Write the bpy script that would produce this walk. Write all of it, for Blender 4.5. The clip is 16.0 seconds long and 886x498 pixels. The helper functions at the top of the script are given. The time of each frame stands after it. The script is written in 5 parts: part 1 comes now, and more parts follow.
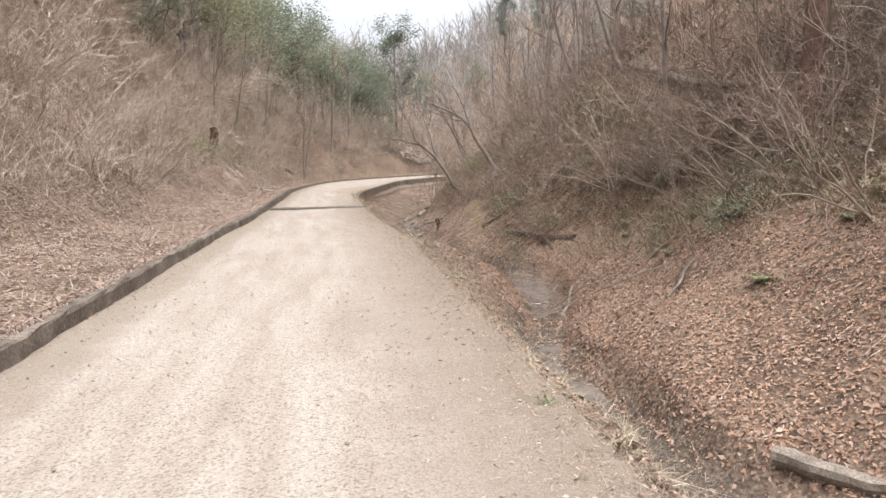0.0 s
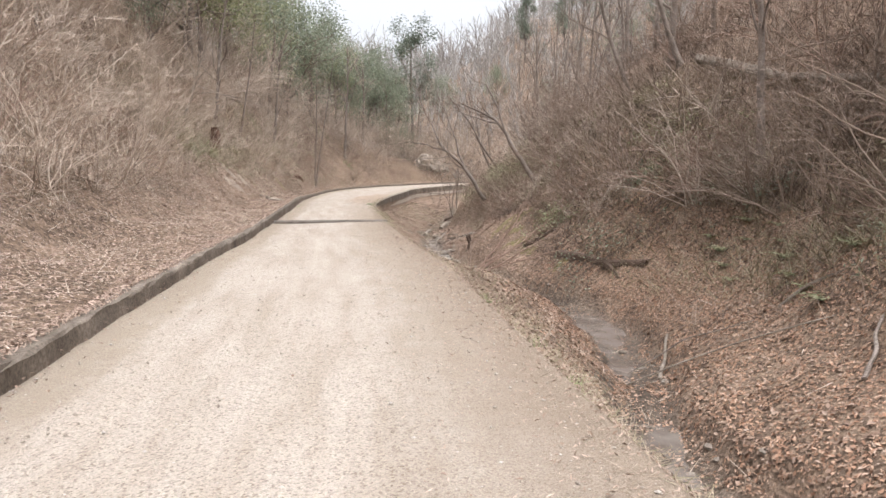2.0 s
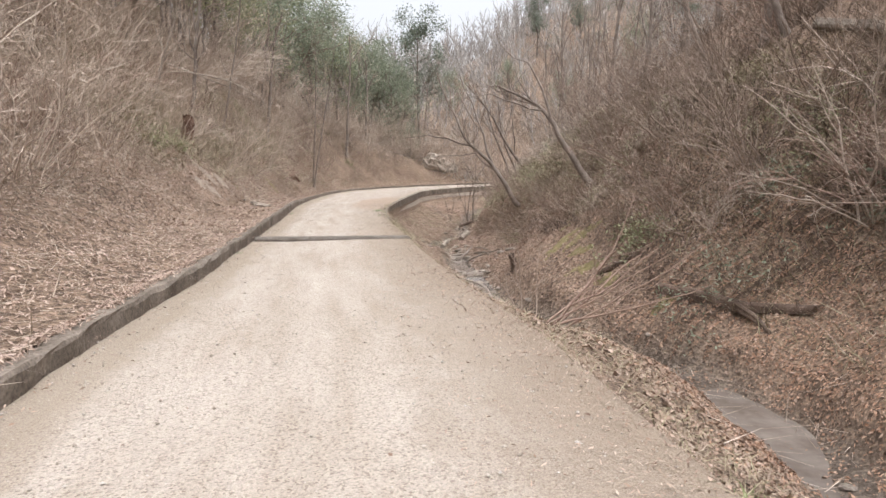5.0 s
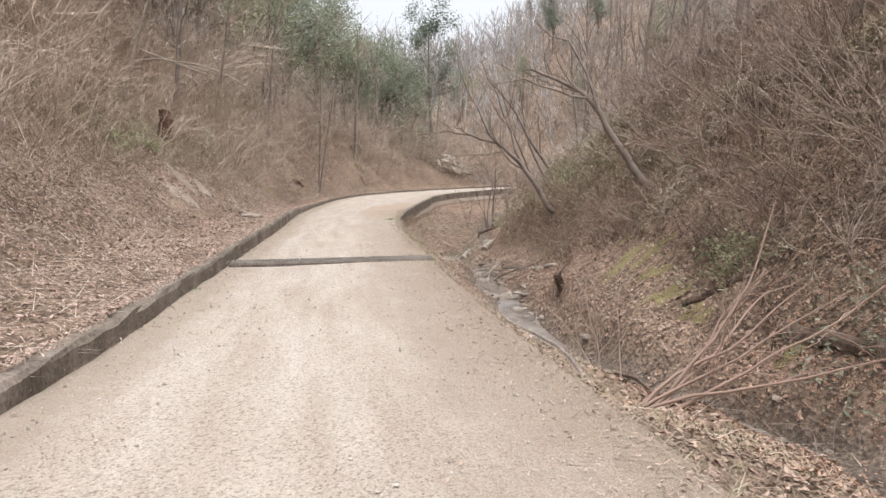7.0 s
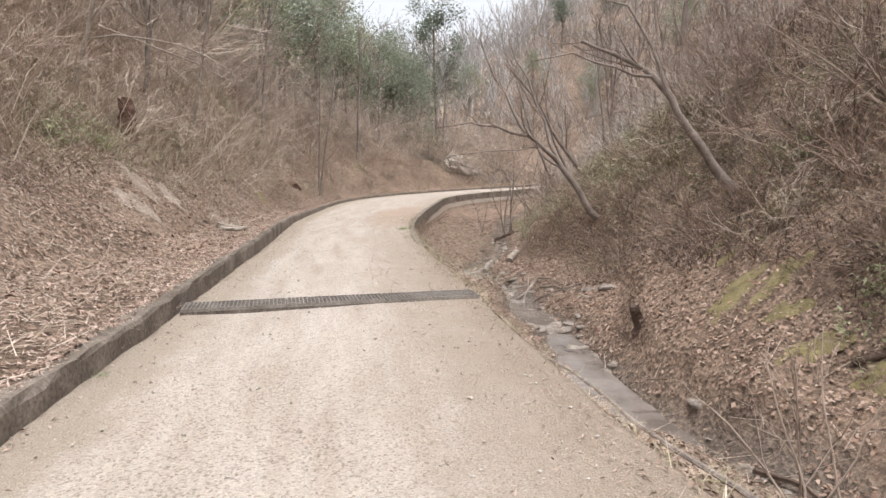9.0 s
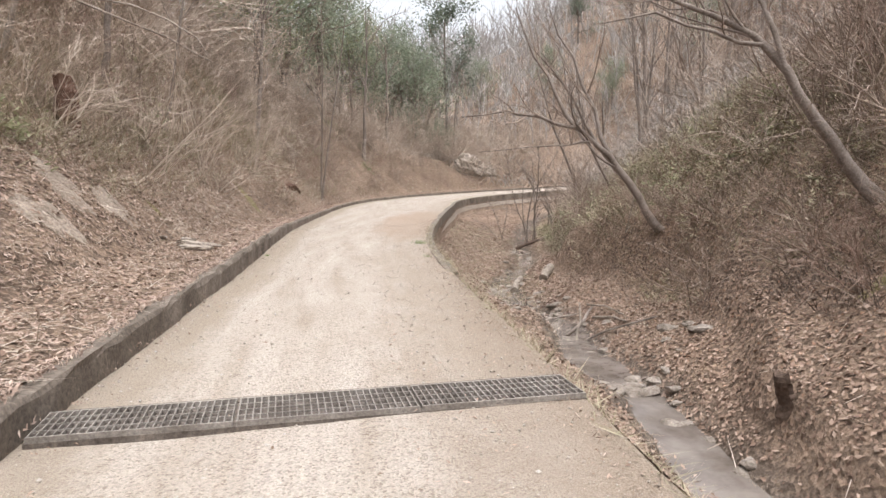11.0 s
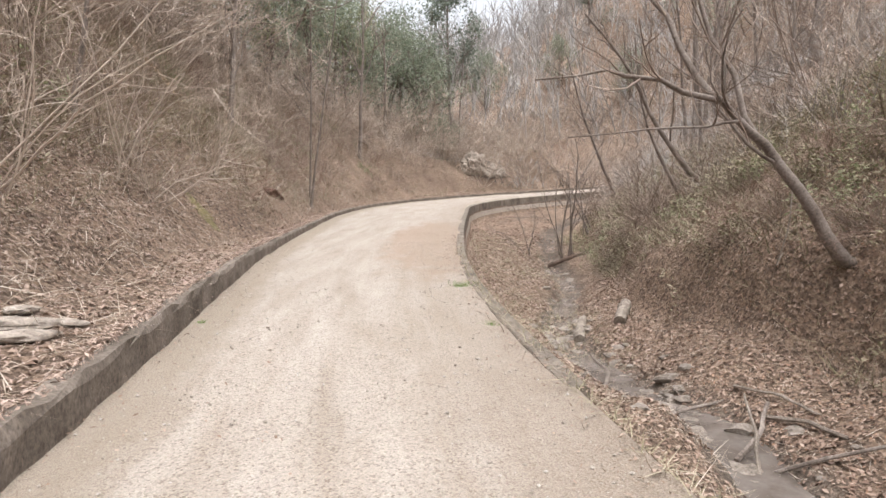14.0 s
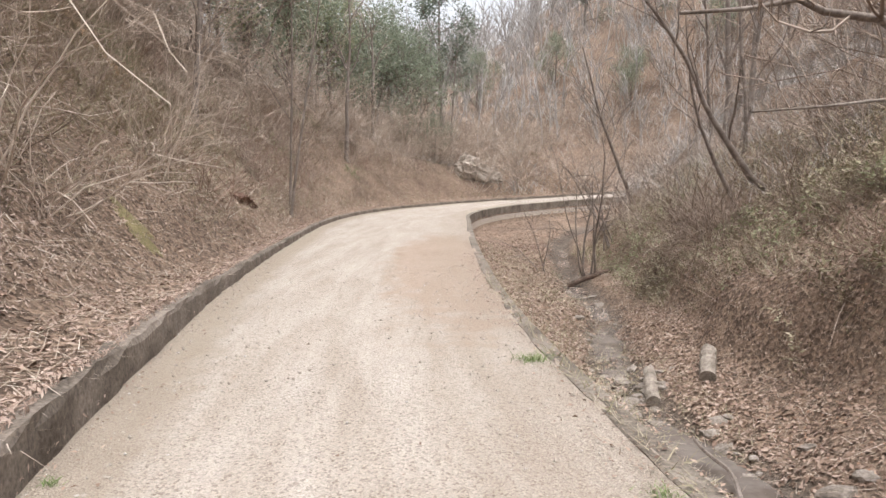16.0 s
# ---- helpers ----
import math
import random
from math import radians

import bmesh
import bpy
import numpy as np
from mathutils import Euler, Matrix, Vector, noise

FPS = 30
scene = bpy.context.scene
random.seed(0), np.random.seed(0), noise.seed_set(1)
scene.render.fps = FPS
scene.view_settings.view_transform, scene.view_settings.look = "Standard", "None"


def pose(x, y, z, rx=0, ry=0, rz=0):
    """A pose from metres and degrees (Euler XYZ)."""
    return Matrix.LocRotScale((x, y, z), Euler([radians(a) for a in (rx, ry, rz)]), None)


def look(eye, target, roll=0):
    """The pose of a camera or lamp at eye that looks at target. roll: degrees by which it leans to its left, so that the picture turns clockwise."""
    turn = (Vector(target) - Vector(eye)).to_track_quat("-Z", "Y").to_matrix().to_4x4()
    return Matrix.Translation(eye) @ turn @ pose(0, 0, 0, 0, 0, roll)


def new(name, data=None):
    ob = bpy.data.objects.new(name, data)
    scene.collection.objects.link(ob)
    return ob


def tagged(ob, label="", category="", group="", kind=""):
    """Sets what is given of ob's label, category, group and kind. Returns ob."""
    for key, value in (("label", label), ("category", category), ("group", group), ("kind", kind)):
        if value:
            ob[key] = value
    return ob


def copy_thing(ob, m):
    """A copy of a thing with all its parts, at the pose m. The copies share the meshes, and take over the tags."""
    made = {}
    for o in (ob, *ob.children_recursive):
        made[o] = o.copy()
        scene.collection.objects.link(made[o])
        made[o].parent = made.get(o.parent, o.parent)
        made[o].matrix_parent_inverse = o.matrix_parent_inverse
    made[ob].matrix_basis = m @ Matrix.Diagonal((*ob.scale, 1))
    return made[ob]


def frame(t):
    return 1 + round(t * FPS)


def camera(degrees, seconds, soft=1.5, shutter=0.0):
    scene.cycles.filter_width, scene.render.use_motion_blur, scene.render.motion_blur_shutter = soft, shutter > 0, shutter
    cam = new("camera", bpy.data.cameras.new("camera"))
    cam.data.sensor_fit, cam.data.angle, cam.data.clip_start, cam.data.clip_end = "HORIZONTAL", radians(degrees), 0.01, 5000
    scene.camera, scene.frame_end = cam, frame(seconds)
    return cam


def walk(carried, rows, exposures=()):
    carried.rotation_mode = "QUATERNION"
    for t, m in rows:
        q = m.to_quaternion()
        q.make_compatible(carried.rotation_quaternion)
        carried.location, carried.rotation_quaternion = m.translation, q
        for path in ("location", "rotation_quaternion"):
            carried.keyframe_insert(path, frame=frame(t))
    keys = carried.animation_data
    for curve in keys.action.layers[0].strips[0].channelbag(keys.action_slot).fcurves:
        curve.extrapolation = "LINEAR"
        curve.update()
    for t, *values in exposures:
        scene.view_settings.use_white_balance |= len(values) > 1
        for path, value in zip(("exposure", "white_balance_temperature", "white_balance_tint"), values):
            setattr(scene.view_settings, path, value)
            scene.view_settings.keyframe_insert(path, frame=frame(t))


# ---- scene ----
import collections

# ---------------------------------------------------------------- camera
cam = camera(66.0, 16.0, soft=1.5)
walk(cam, [
    (0.0, look((2.542, -22.928, 1.421), (2.852, -13.013, 0.191), -0.20)),
    (0.5, look((2.387, -22.086, 1.424), (2.637, -12.156, 0.249), 0.45)),
    (1.0, look((2.236, -21.239, 1.423), (2.451, -11.309, 0.273), 0.40)),
    (1.5, look((2.095, -20.382, 1.419), (2.285, -10.447, 0.284), 0.45)),
    (2.0, look((1.96, -19.516, 1.413), (2.125, -9.581, 0.293), 0.50)),
    (2.5, look((1.83, -18.646, 1.406), (1.995, -8.706, 0.296), 0.55)),
    (3.0, look((1.701, -17.778, 1.398), (1.881, -7.838, 0.298), 0.65)),
    (3.5, look((1.573, -16.912, 1.389), (1.758, -6.972, 0.309), 0.75)),
    (4.0, look((1.418, -16.045, 1.381), (1.608, -6.105, 0.301), 0.65)),
    (4.2, look((1.355, -15.697, 1.382), (1.55, -5.762, 0.272), 0.75)),
    (6.3, look((0.952, -12.244, 1.337), (1.046, -2.303, 0.257), 0.41)),
    (6.5, look((0.936, -11.889, 1.331), (0.999, -1.946, 0.260), 0.34)),
    (7.0, look((0.844, -11.074, 1.341), (0.864, -1.130, 0.278), 0.09)),
    (7.5, look((0.697, -10.207, 1.357), (0.706, -0.263, 0.299), -0.08)),
    (8.0, look((0.558, -9.377, 1.343), (0.560, 0.567, 0.291), -0.28)),
    (8.5, look((0.400, -8.528, 1.355), (0.410, 1.415, 0.293), -0.34)),
    (9.0, look((0.323, -7.718, 1.346), (0.314, 2.226, 0.290), -0.44)),
    (9.2, look((0.279, -7.367, 1.371), (0.261, 2.576, 0.307), -0.66)),
    (11.3, look((-0.195, -3.883, 1.365), (-0.286, 6.063, 0.331), -0.25)),
    (11.5, look((-0.246, -3.548, 1.347), (-0.344, 6.400, 0.339), -0.35)),
    (12.0, look((-0.379, -2.670, 1.363), (-0.469, 7.280, 0.360), -0.31)),
    (12.5, look((-0.497, -1.749, 1.366), (-0.583, 8.201, 0.371), -0.39)),
    (13.0, look((-0.652, -0.827, 1.388), (-0.712, 9.123, 0.389), -0.36)),
    (13.5, look((-0.800, 0.081, 1.394), (-0.831, 10.029, 0.378), -0.42)),
    (14.0, look((-0.956, 0.986, 1.392), (-0.953, 10.933, 0.368), -0.47)),
    (14.5, look((-1.079, 1.896, 1.395), (-1.050, 11.844, 0.384), -0.38)),
    (15.0, look((-1.239, 2.781, 1.412), (-1.165, 12.731, 0.411), -0.36)),
    (15.5, look((-1.406, 3.664, 1.394), (-1.254, 13.615, 0.419), -0.12)),
    (16.0, look((-1.566, 4.464, 1.409), (-1.306, 14.414, 0.444), -0.17)),
], exposures=[(0.0, 0.24, 6300, 12), (3.0, 0.19, 6300, 12), (6.0, 0.14, 6300, 12), (9.0, 0.15, 6300, 12), (11.5, 0.22, 6300, 12), (16.0, 0.19, 6300, 12)])

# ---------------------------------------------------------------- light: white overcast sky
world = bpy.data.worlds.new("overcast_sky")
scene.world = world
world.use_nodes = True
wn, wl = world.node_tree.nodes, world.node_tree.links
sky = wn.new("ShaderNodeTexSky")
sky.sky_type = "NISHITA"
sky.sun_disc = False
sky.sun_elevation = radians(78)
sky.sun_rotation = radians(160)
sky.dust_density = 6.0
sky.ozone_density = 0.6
# Pales the sky and nearly doubles its brightness, on top of the strength below.
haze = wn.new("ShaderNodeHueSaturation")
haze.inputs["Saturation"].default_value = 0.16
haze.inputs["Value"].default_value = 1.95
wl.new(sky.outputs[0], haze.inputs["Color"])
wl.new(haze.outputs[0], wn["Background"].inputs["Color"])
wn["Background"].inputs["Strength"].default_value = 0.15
sun_data = bpy.data.lights.new("sun", "SUN")
sun_data.energy = 1.0
sun_data.angle = radians(30)
sun_data.color = (1.0, 0.96, 0.9)
sun = new("sun", sun_data)
sun.matrix_world = look((0, 0, 50), (-3, 8, 10))

# ---------------------------------------------------------------- materials


def material(name, rough=0.9, spec=0.2):
    m = bpy.data.materials.new(name)
    m.use_nodes = True
    b = m.node_tree.nodes["Principled BSDF"]
    b.inputs["Roughness"].default_value = rough
    b.inputs["Specular IOR Level"].default_value = spec
    return m, m.node_tree.nodes, m.node_tree.links, b


def noise_node(n, l, scale, detail=6, rough=0.6, vec=None):
    k = n.new("ShaderNodeTexNoise")
    k.inputs["Scale"].default_value = scale
    k.inputs["Detail"].default_value = detail
    k.inputs["Roughness"].default_value = rough
    if vec:
        l.new(vec, k.inputs["Vector"])
    return k


def ramp(n, l, source, stops):
    r = n.new("ShaderNodeValToRGB")
    els = r.color_ramp.elements
    while len(els) < len(stops):
        els.new(0.5)
    for e, (p, c) in zip(els, stops):
        e.position, e.color = p, (*c, 1)
    l.new(source, r.inputs[0])
    return r.outputs[0]


def mix(n, l, kind, fac, a, b):
    m = n.new("ShaderNodeMix")
    m.data_type, m.blend_type = "RGBA", kind
    for socket, value in ((m.inputs[0], fac), (m.inputs[6], a), (m.inputs[7], b)):
        if isinstance(value, (int, float)):
            socket.default_value = value
        elif isinstance(value, tuple):
            socket.default_value = (*value, 1)
        else:
            l.new(value, socket)
    return m.outputs[2]


def bump(n, l, b, height, strength, distance):
    k = n.new("ShaderNodeBump")
    k.inputs["Strength"].default_value = strength
    k.inputs["Distance"].default_value = distance
    l.new(height, k.inputs["Height"])
    l.new(k.outputs[0], b.inputs["Normal"])


def world_co(n):
    return n.new("ShaderNodeNewGeometry").outputs["Position"]


def two_tone(name, colours, big=0.7, small=14.0, rough=0.9, relief=0.5, depth=0.02, spec=0.15):
    """Mottled natural surface: a broad and a fine variation and fine relief."""
    m, n, l, b = material(name, rough, spec)
    co = world_co(n)
    large = noise_node(n, l, big, 5, 0.6, co)
    fine = noise_node(n, l, small, 8, 0.7, co)
    c1 = ramp(n, l, large.outputs[0], [(0.3, colours[0]), (0.5, colours[1]), (0.7, colours[2])])
    c2 = ramp(n, l, fine.outputs[0], [(0.3, (0.42, 0.4, 0.38)), (0.55, (1, 1, 1)), (0.75, (1.45, 1.4, 1.3))])
    l.new(mix(n, l, "MULTIPLY", 1.0, c1, c2), b.inputs["Base Color"])
    bump(n, l, b, fine.outputs[0], relief, depth)
    return m


def per_piece(name, colours, rough=0.85, spec=0.15, fine=0.0, island=True, trans=0.0):
    """Colour that changes from piece to piece, with a fine grain on each."""
    m, n, l, b = material(name, rough, spec)
    if island:
        rnd = n.new("ShaderNodeNewGeometry").outputs["Random Per Island"]
    else:
        rnd = n.new("ShaderNodeObjectInfo").outputs["Random"]
    k = len(colours)
    col = ramp(n, l, rnd, [(i / max(1, k - 1), c) for i, c in enumerate(colours)])
    if fine:
        t = noise_node(n, l, fine, 6, 0.65, world_co(n))
        g = ramp(n, l, t.outputs[0], [(0.3, (0.5, 0.48, 0.45)), (0.6, (1.05, 1.03, 1.0)), (0.75, (1.3, 1.28, 1.2))])
        col = mix(n, l, "MULTIPLY", 1.0, col, g)
        bump(n, l, b, t.outputs[0], 0.6, 0.01)
    l.new(col, b.inputs["Base Color"])
    if trans:
        thin = n.new("ShaderNodeBsdfTranslucent")
        l.new(col, thin.inputs["Color"])
        both = n.new("ShaderNodeMixShader")
        both.inputs[0].default_value = trans
        l.new(b.outputs[0], both.inputs[1])
        l.new(thin.outputs[0], both.inputs[2])
        l.new(both.outputs[0], n["Material Output"].inputs["Surface"])
    return m


soil, n, l, b = material("leafy_soil", 0.95, 0.1)
co = world_co(n)
large, fine = noise_node(n, l, 0.6, 6, 0.65, co), noise_node(n, l, 24, 8, 0.75, co)
c = ramp(n, l, large.outputs[0], [(0.3, (0.15, 0.11, 0.085)), (0.5, (0.22, 0.163, 0.125)), (0.7, (0.295, 0.224, 0.174))])
mud = n.new("ShaderNodeAttribute")
mud.attribute_name = "mud"
c = mix(n, l, "MIX", mud.outputs["Fac"], c, ramp(n, l, large.outputs[0], [(0.35, (0.1, 0.08, 0.064)), (0.65, (0.19, 0.158, 0.132))]))
c = mix(n, l, "MULTIPLY", 1.0, c, ramp(n, l, fine.outputs[0], [(0.3, (0.35, 0.33, 0.31)), (0.55, (1, 1, 1)), (0.75, (1.6, 1.55, 1.45))]))
flakes = n.new("ShaderNodeTexVoronoi")
flakes.inputs["Scale"].default_value = 17
l.new(co, flakes.inputs["Vector"])
c = mix(n, l, "MULTIPLY", mix(n, l, "MIX", mud.outputs["Fac"], (0.9, 0.9, 0.9), (0.6, 0.6, 0.6)), c, ramp(n, l, flakes.outputs["Color"], [(0.05, (0.5, 0.48, 0.46)), (0.45, (0.95, 0.93, 0.9)), (0.9, (1.5, 1.45, 1.38))]))
l.new(c, b.inputs["Base Color"])
both = n.new("ShaderNodeMath")
both.operation = "MULTIPLY_ADD"
l.new(flakes.outputs["Distance"], both.inputs[0])
both.inputs[1].default_value = 0.8
l.new(fine.outputs[0], both.inputs[2])
bump(n, l, b, both.outputs[0], 0.9, 0.04)
concrete = two_tone("weathered_concrete", [(0.115, 0.094, 0.075), (0.18, 0.15, 0.123), (0.27, 0.228, 0.19)], 2.2, 30, 0.85, depth=0.012)
bark = two_tone("grey_brown_bark", [(0.155, 0.125, 0.104), (0.235, 0.196, 0.168), (0.325, 0.28, 0.244)], 3, 40, depth=0.012)
pale_twig = per_piece("dry_twig", [(0.3, 0.235, 0.185), (0.41, 0.33, 0.266), (0.51, 0.425, 0.352), (0.6, 0.515, 0.435)], island=True)

# ---------------------------------------------------------------- plan: path edges, stream and slopes
# y, left edge x, right edge x of the walked lane
LANE = [(-60, 4.9, 8.6), (-40, 2.5, 6.1), (-25, 0.42, 4.0), (-17.9, -0.42, 3.13), (-13.3, -0.99, 2.58), (-8.1, -1.6, 1.9),
        (-5.4, -1.78, 1.3), (-2.8, -2.12, 0.95), (0, -2.48, 0.62), (2.35, -2.78, 0.28), (4.87, -3.07, -0.1), (7.7, -3.45, -0.44),
        (10.7, -3.9, -0.66), (13.7, -4.27, -0.7), (19.3, -4.67, -0.55), (25, -4.95, -0.3), (30, -5.0, 0.0)]
# centre x, y, half width, height past the last row
BEND = [(-2.2, 34, 2.35, 0.02), (-1.1, 38.5, 2.2, 0.07), (1.0, 42.5, 2.1, 0.16), (4.4, 45.4, 2.1, 0.3), (8.8, 47.6, 2.1, 0.5),
        (14.5, 49.3, 2.1, 0.8), (25, 51, 2.1, 1.3), (45, 53, 2.1, 2.2)]
knots = np.array([((a + b) / 2, y, (b - a) / 2, 0.0) for y, a, b in LANE] + BEND)
run = np.concatenate([[0], np.cumsum(np.hypot(np.diff(knots[:, 0]), np.diff(knots[:, 1])))])
STEP = 0.25
SS = np.arange(0, run[-1], STEP)


def soft_line(values, width=13):
    v = np.interp(SS, run, values)
    pad = np.concatenate([v[:1] * 2 - v[width:0:-1], v, v[-1:] * 2 - v[-2:-width - 2:-1]])
    return np.convolve(pad, np.hanning(2 * width + 1) / np.hanning(2 * width + 1).sum(), "same")[width:-width]


CX, CY, HW, CZ = (soft_line(knots[:, k]) for k in range(4))
TX, TY = np.gradient(CX), np.gradient(CY)
TL = np.hypot(TX, TY)
TX, TY = TX / TL, TY / TL


def at_y(y, rows):
    a = np.array(rows)
    return np.interp(y, a[:, 0], a[:, 1])


STREAM = [(-60, 2.6), (-22, 2.2), (-16, 1.8), (-14, 1.7), (-12.7, 1.95), (-11, 2.5), (-9, 3.3), (-7, 3.75), (-5, 3.7), (-3.9, 3.2), (-1, 2.2),
          (0.3, 1.98), (1.5, 2.02), (3.7, 2.25), (5.8, 2.3), (8, 2.6), (12, 2.08), (14, 2.06), (20, 3.1), (25, 3.2), (35, 4.0), (60, 4.5)]
BED = [(-60, -1.3), (-16, -1.45), (-9, -1.58), (-1, -1.5), (3.5, -1.28), (8, -1.33), (10, -1.43), (12.5, -1.6), (18, -1.74), (25, -1.6), (40, -1.3), (60, -0.6)]
# depth of the wet channel, then the flat foot of the far bank before it rises
CARVE = [(-60, 0.07), (-9, 0.08), (-3, 0.1), (1, 0.18), (9, 0.18), (13, 0.13), (60, 0.12)]
FOOT = [(-60, 0.0), (0, 0.05), (3, 0.5), (5, 1.25), (6.5, 1.5), (8, 1.35), (13, 1.25), (18, 1.0), (60, 1.0)]
BULGE = [(-60, 0.75), (-8, 0.75), (-5, 0.62), (-2, 0.35), (1, 0.08), (8, 0.05), (12, 0.3), (60, 0.5)]
CUT = [(-60, 0.0), (5, 0.0), (9, 0.12), (14, 0.3), (20, 0.6), (30, 0.8), (60, 0.8)]
KERB_TOP = [(-60, 0.17), (-8, 0.17), (0, 0.21), (7.7, 0.28), (11, 0.26), (14, 0.19), (20, 0.15), (60, 0.13)]
SHELF = [(-60, 2.1), (-6, 1.65), (2, 1.1), (8, 0.85), (12, 0.6), (16, 0.4), (30, 0.35), (40, 0.7), (60, 1.5)]
REACH = [(-60, 20), (8, 20), (18, 13), (30, 12), (39, 7), (44, 3.0), (60, 3.0)]
STEEP = [(-60, 0.16), (-9, 0.2), (-4, 0.22), (1, 0.35), (4.5, 0.5), (6, 0.9), (8, 1.3), (12, 1.2), (16, 0.9), (22, 0.8), (60, 0.3)]
LEFT_SLOPE = [(-60, 0.78), (-5, 0.8), (5, 0.95), (12, 1.08), (18, 1.2), (30, 1.15), (38, 0.9), (45, 0.8)]
CREST = [(-60, 14), (0, 14), (14, 9), (25, 5), (40, 6), (60, 8)]
RIGHT_SLOPE = [(-60, 0.55), (-11, 0.58), (-7, 0.76), (-5, 0.78), (1, 0.7), (4, 0.42), (6, 0.28), (12, 0.3), (17, 0.4), (30, 0.4), (60, 0.5)]


def lane_frame(x, y):
    """Nearest station of the lane and the offset to its right."""
    x, y = np.asarray(x, float), np.asarray(y, float)
    i = np.empty(x.shape, int)
    xf, yf, out = x.ravel(), y.ravel(), i.ravel()
    cx, cy = CX[::4], CY[::4]
    for a in range(0, len(xf), 20000):
        d = (xf[a:a + 20000, None] - cx) ** 2 + (yf[a:a + 20000, None] - cy) ** 2
        out[a:a + 20000] = np.minimum(d.argmin(1) * 4, len(CX) - 1)
    i = out.reshape(x.shape)
    dx, dy = x - CX[i], y - CY[i]
    along = dx * TX[i] + dy * TY[i]
    j = np.clip(i + np.round(along / STEP).astype(int), 0, len(CX) - 1)
    dx, dy = x - CX[j], y - CY[j]
    u = dx * TY[j] - dy * TX[j]
    far = np.hypot(dx, dy)
    return j, np.where(np.abs(u) > 6, np.sign(u) * far, u)


def waves(x, y, scale, seed):
    """Cheap smooth noise, about -1 to 1."""
    r = np.random.RandomState(seed)
    z = np.zeros(np.shape(x))
    for k in range(7):
        a, p, q = r.uniform(0, 6.28), r.uniform(0, 6.28), r.uniform(0.6, 1.9)
        z += np.sin((x * math.cos(a) + y * math.sin(a)) * q / scale + p) / 3.0
    return z


def smooth(a, b, v):
    t = np.clip((v - a) / (b - a), 0, 1)
    return t * t * (3 - 2 * t)


def ground_z(x, y):
    """Height of the natural ground."""
    x, y = np.asarray(x, float), np.asarray(y, float)
    j, u = lane_frame(x, y)
    w, base, ly = HW[j], CZ[j], CY[j]
    # left bank
    d = -u - w - 0.15
    shelf, ls = at_y(ly, SHELF), at_y(ly, LEFT_SLOPE)
    dd = np.maximum(d - shelf, 0)
    reach = at_y(ly, REACH)
    zl = at_y(ly, KERB_TOP) - 0.02 + 0.16 * np.clip(d, 0, shelf) + ls * np.minimum(dd, reach) + np.where(reach > 10, 0.4, 0.3) * np.clip(dd - reach, 0, 45)
    zl = zl + 0.10 * waves(x, y, 0.9, 3) * smooth(0.2, 1.5, d) + 0.45 * waves(x, y, 3.5, 4) * smooth(2, 6, d) + 0.025 * waves(x, y, 0.3, 5)
    # stream side
    d = u - w
    ds, bed, cut, rs = at_y(ly, STREAM), at_y(ly, BED), at_y(ly, CUT), at_y(ly, RIGHT_SLOPE)
    ds = ds + 0.1 * waves(ly, ly * 0.3, 1.3, 11)
    half = 0.36
    t = np.clip((d - 0.12) / np.maximum(ds - half - 0.12, 0.2), 0, 1)
    bulge = at_y(ly, BULGE)
    zr = -cut * smooth(0.1, 0.25, d) + (bed + cut) * (0.3 * t + 0.7 * (bulge * t ** 1.9 + (1 - bulge) * (1 - (1 - t) ** 3.4)))
    dd = np.maximum(d - ds - half, 0)
    top = at_y(ly, CREST)
    foot = np.maximum(at_y(ly, FOOT) + 0.12 * waves(x, y, 0.45, 15), 0.02)
    steep = at_y(ly, STEEP) * smooth(0, 1, (dd - foot) / (0.22 + 0.4 * at_y(ly, FOOT)))
    zr = zr + steep + rs * np.minimum(dd, 1.8) + 0.82 * np.clip(dd - 1.8, 0, top) + 0.3 * np.clip(dd - 1.8 - top, 0, 40)
    rough = smooth(0.15, 0.8, d) * (0.45 + 0.55 * np.maximum(smooth(0.3, 0.8, np.abs(d - ds)), smooth(0, -3, y)))
    zr = zr + rough * (0.085 * waves(x, y, 0.6, 7) + 0.04 * waves(x, y, 0.25, 8)) + 0.4 * waves(x, y, 3.5, 9) * smooth(2, 6, dd)
    zr = zr - 0.03 * smooth(0.0, 0.3, d) - at_y(ly, CARVE) * smooth(0.55, 0.15, np.abs(d - ds))
    z = np.where(u < 0, zl, zr)
    z = z + (0.62 * np.clip(x - 3, 0, 16) + 0.3 * np.clip(x - 19, 0, 30) + 0.5 * waves(x, y, 4.0, 31)) * smooth(54, 68, y)
    lane = np.abs(u) < w + 0.02
    return np.where(lane, -0.12, z) + base


# ---------------------------------------------------------------- building helpers


def link_mesh(name, verts, faces, mat, parent=None, smooth_shade=False, label=""):
    me = bpy.data.meshes.new(name)
    me.from_pydata([tuple(v) for v in verts], [], [tuple(f) for f in faces])
    me.update()
    me.materials.append(mat)
    if smooth_shade:
        me.polygons.foreach_set("use_smooth", [True] * len(me.polygons))
    ob = new(name, me)
    if parent:
        ob.parent = parent
    if label:
        ob["label"] = label
    return ob


def empty(name, x, y, z):
    e = new(name)
    e.location = (x, y, z)
    return e


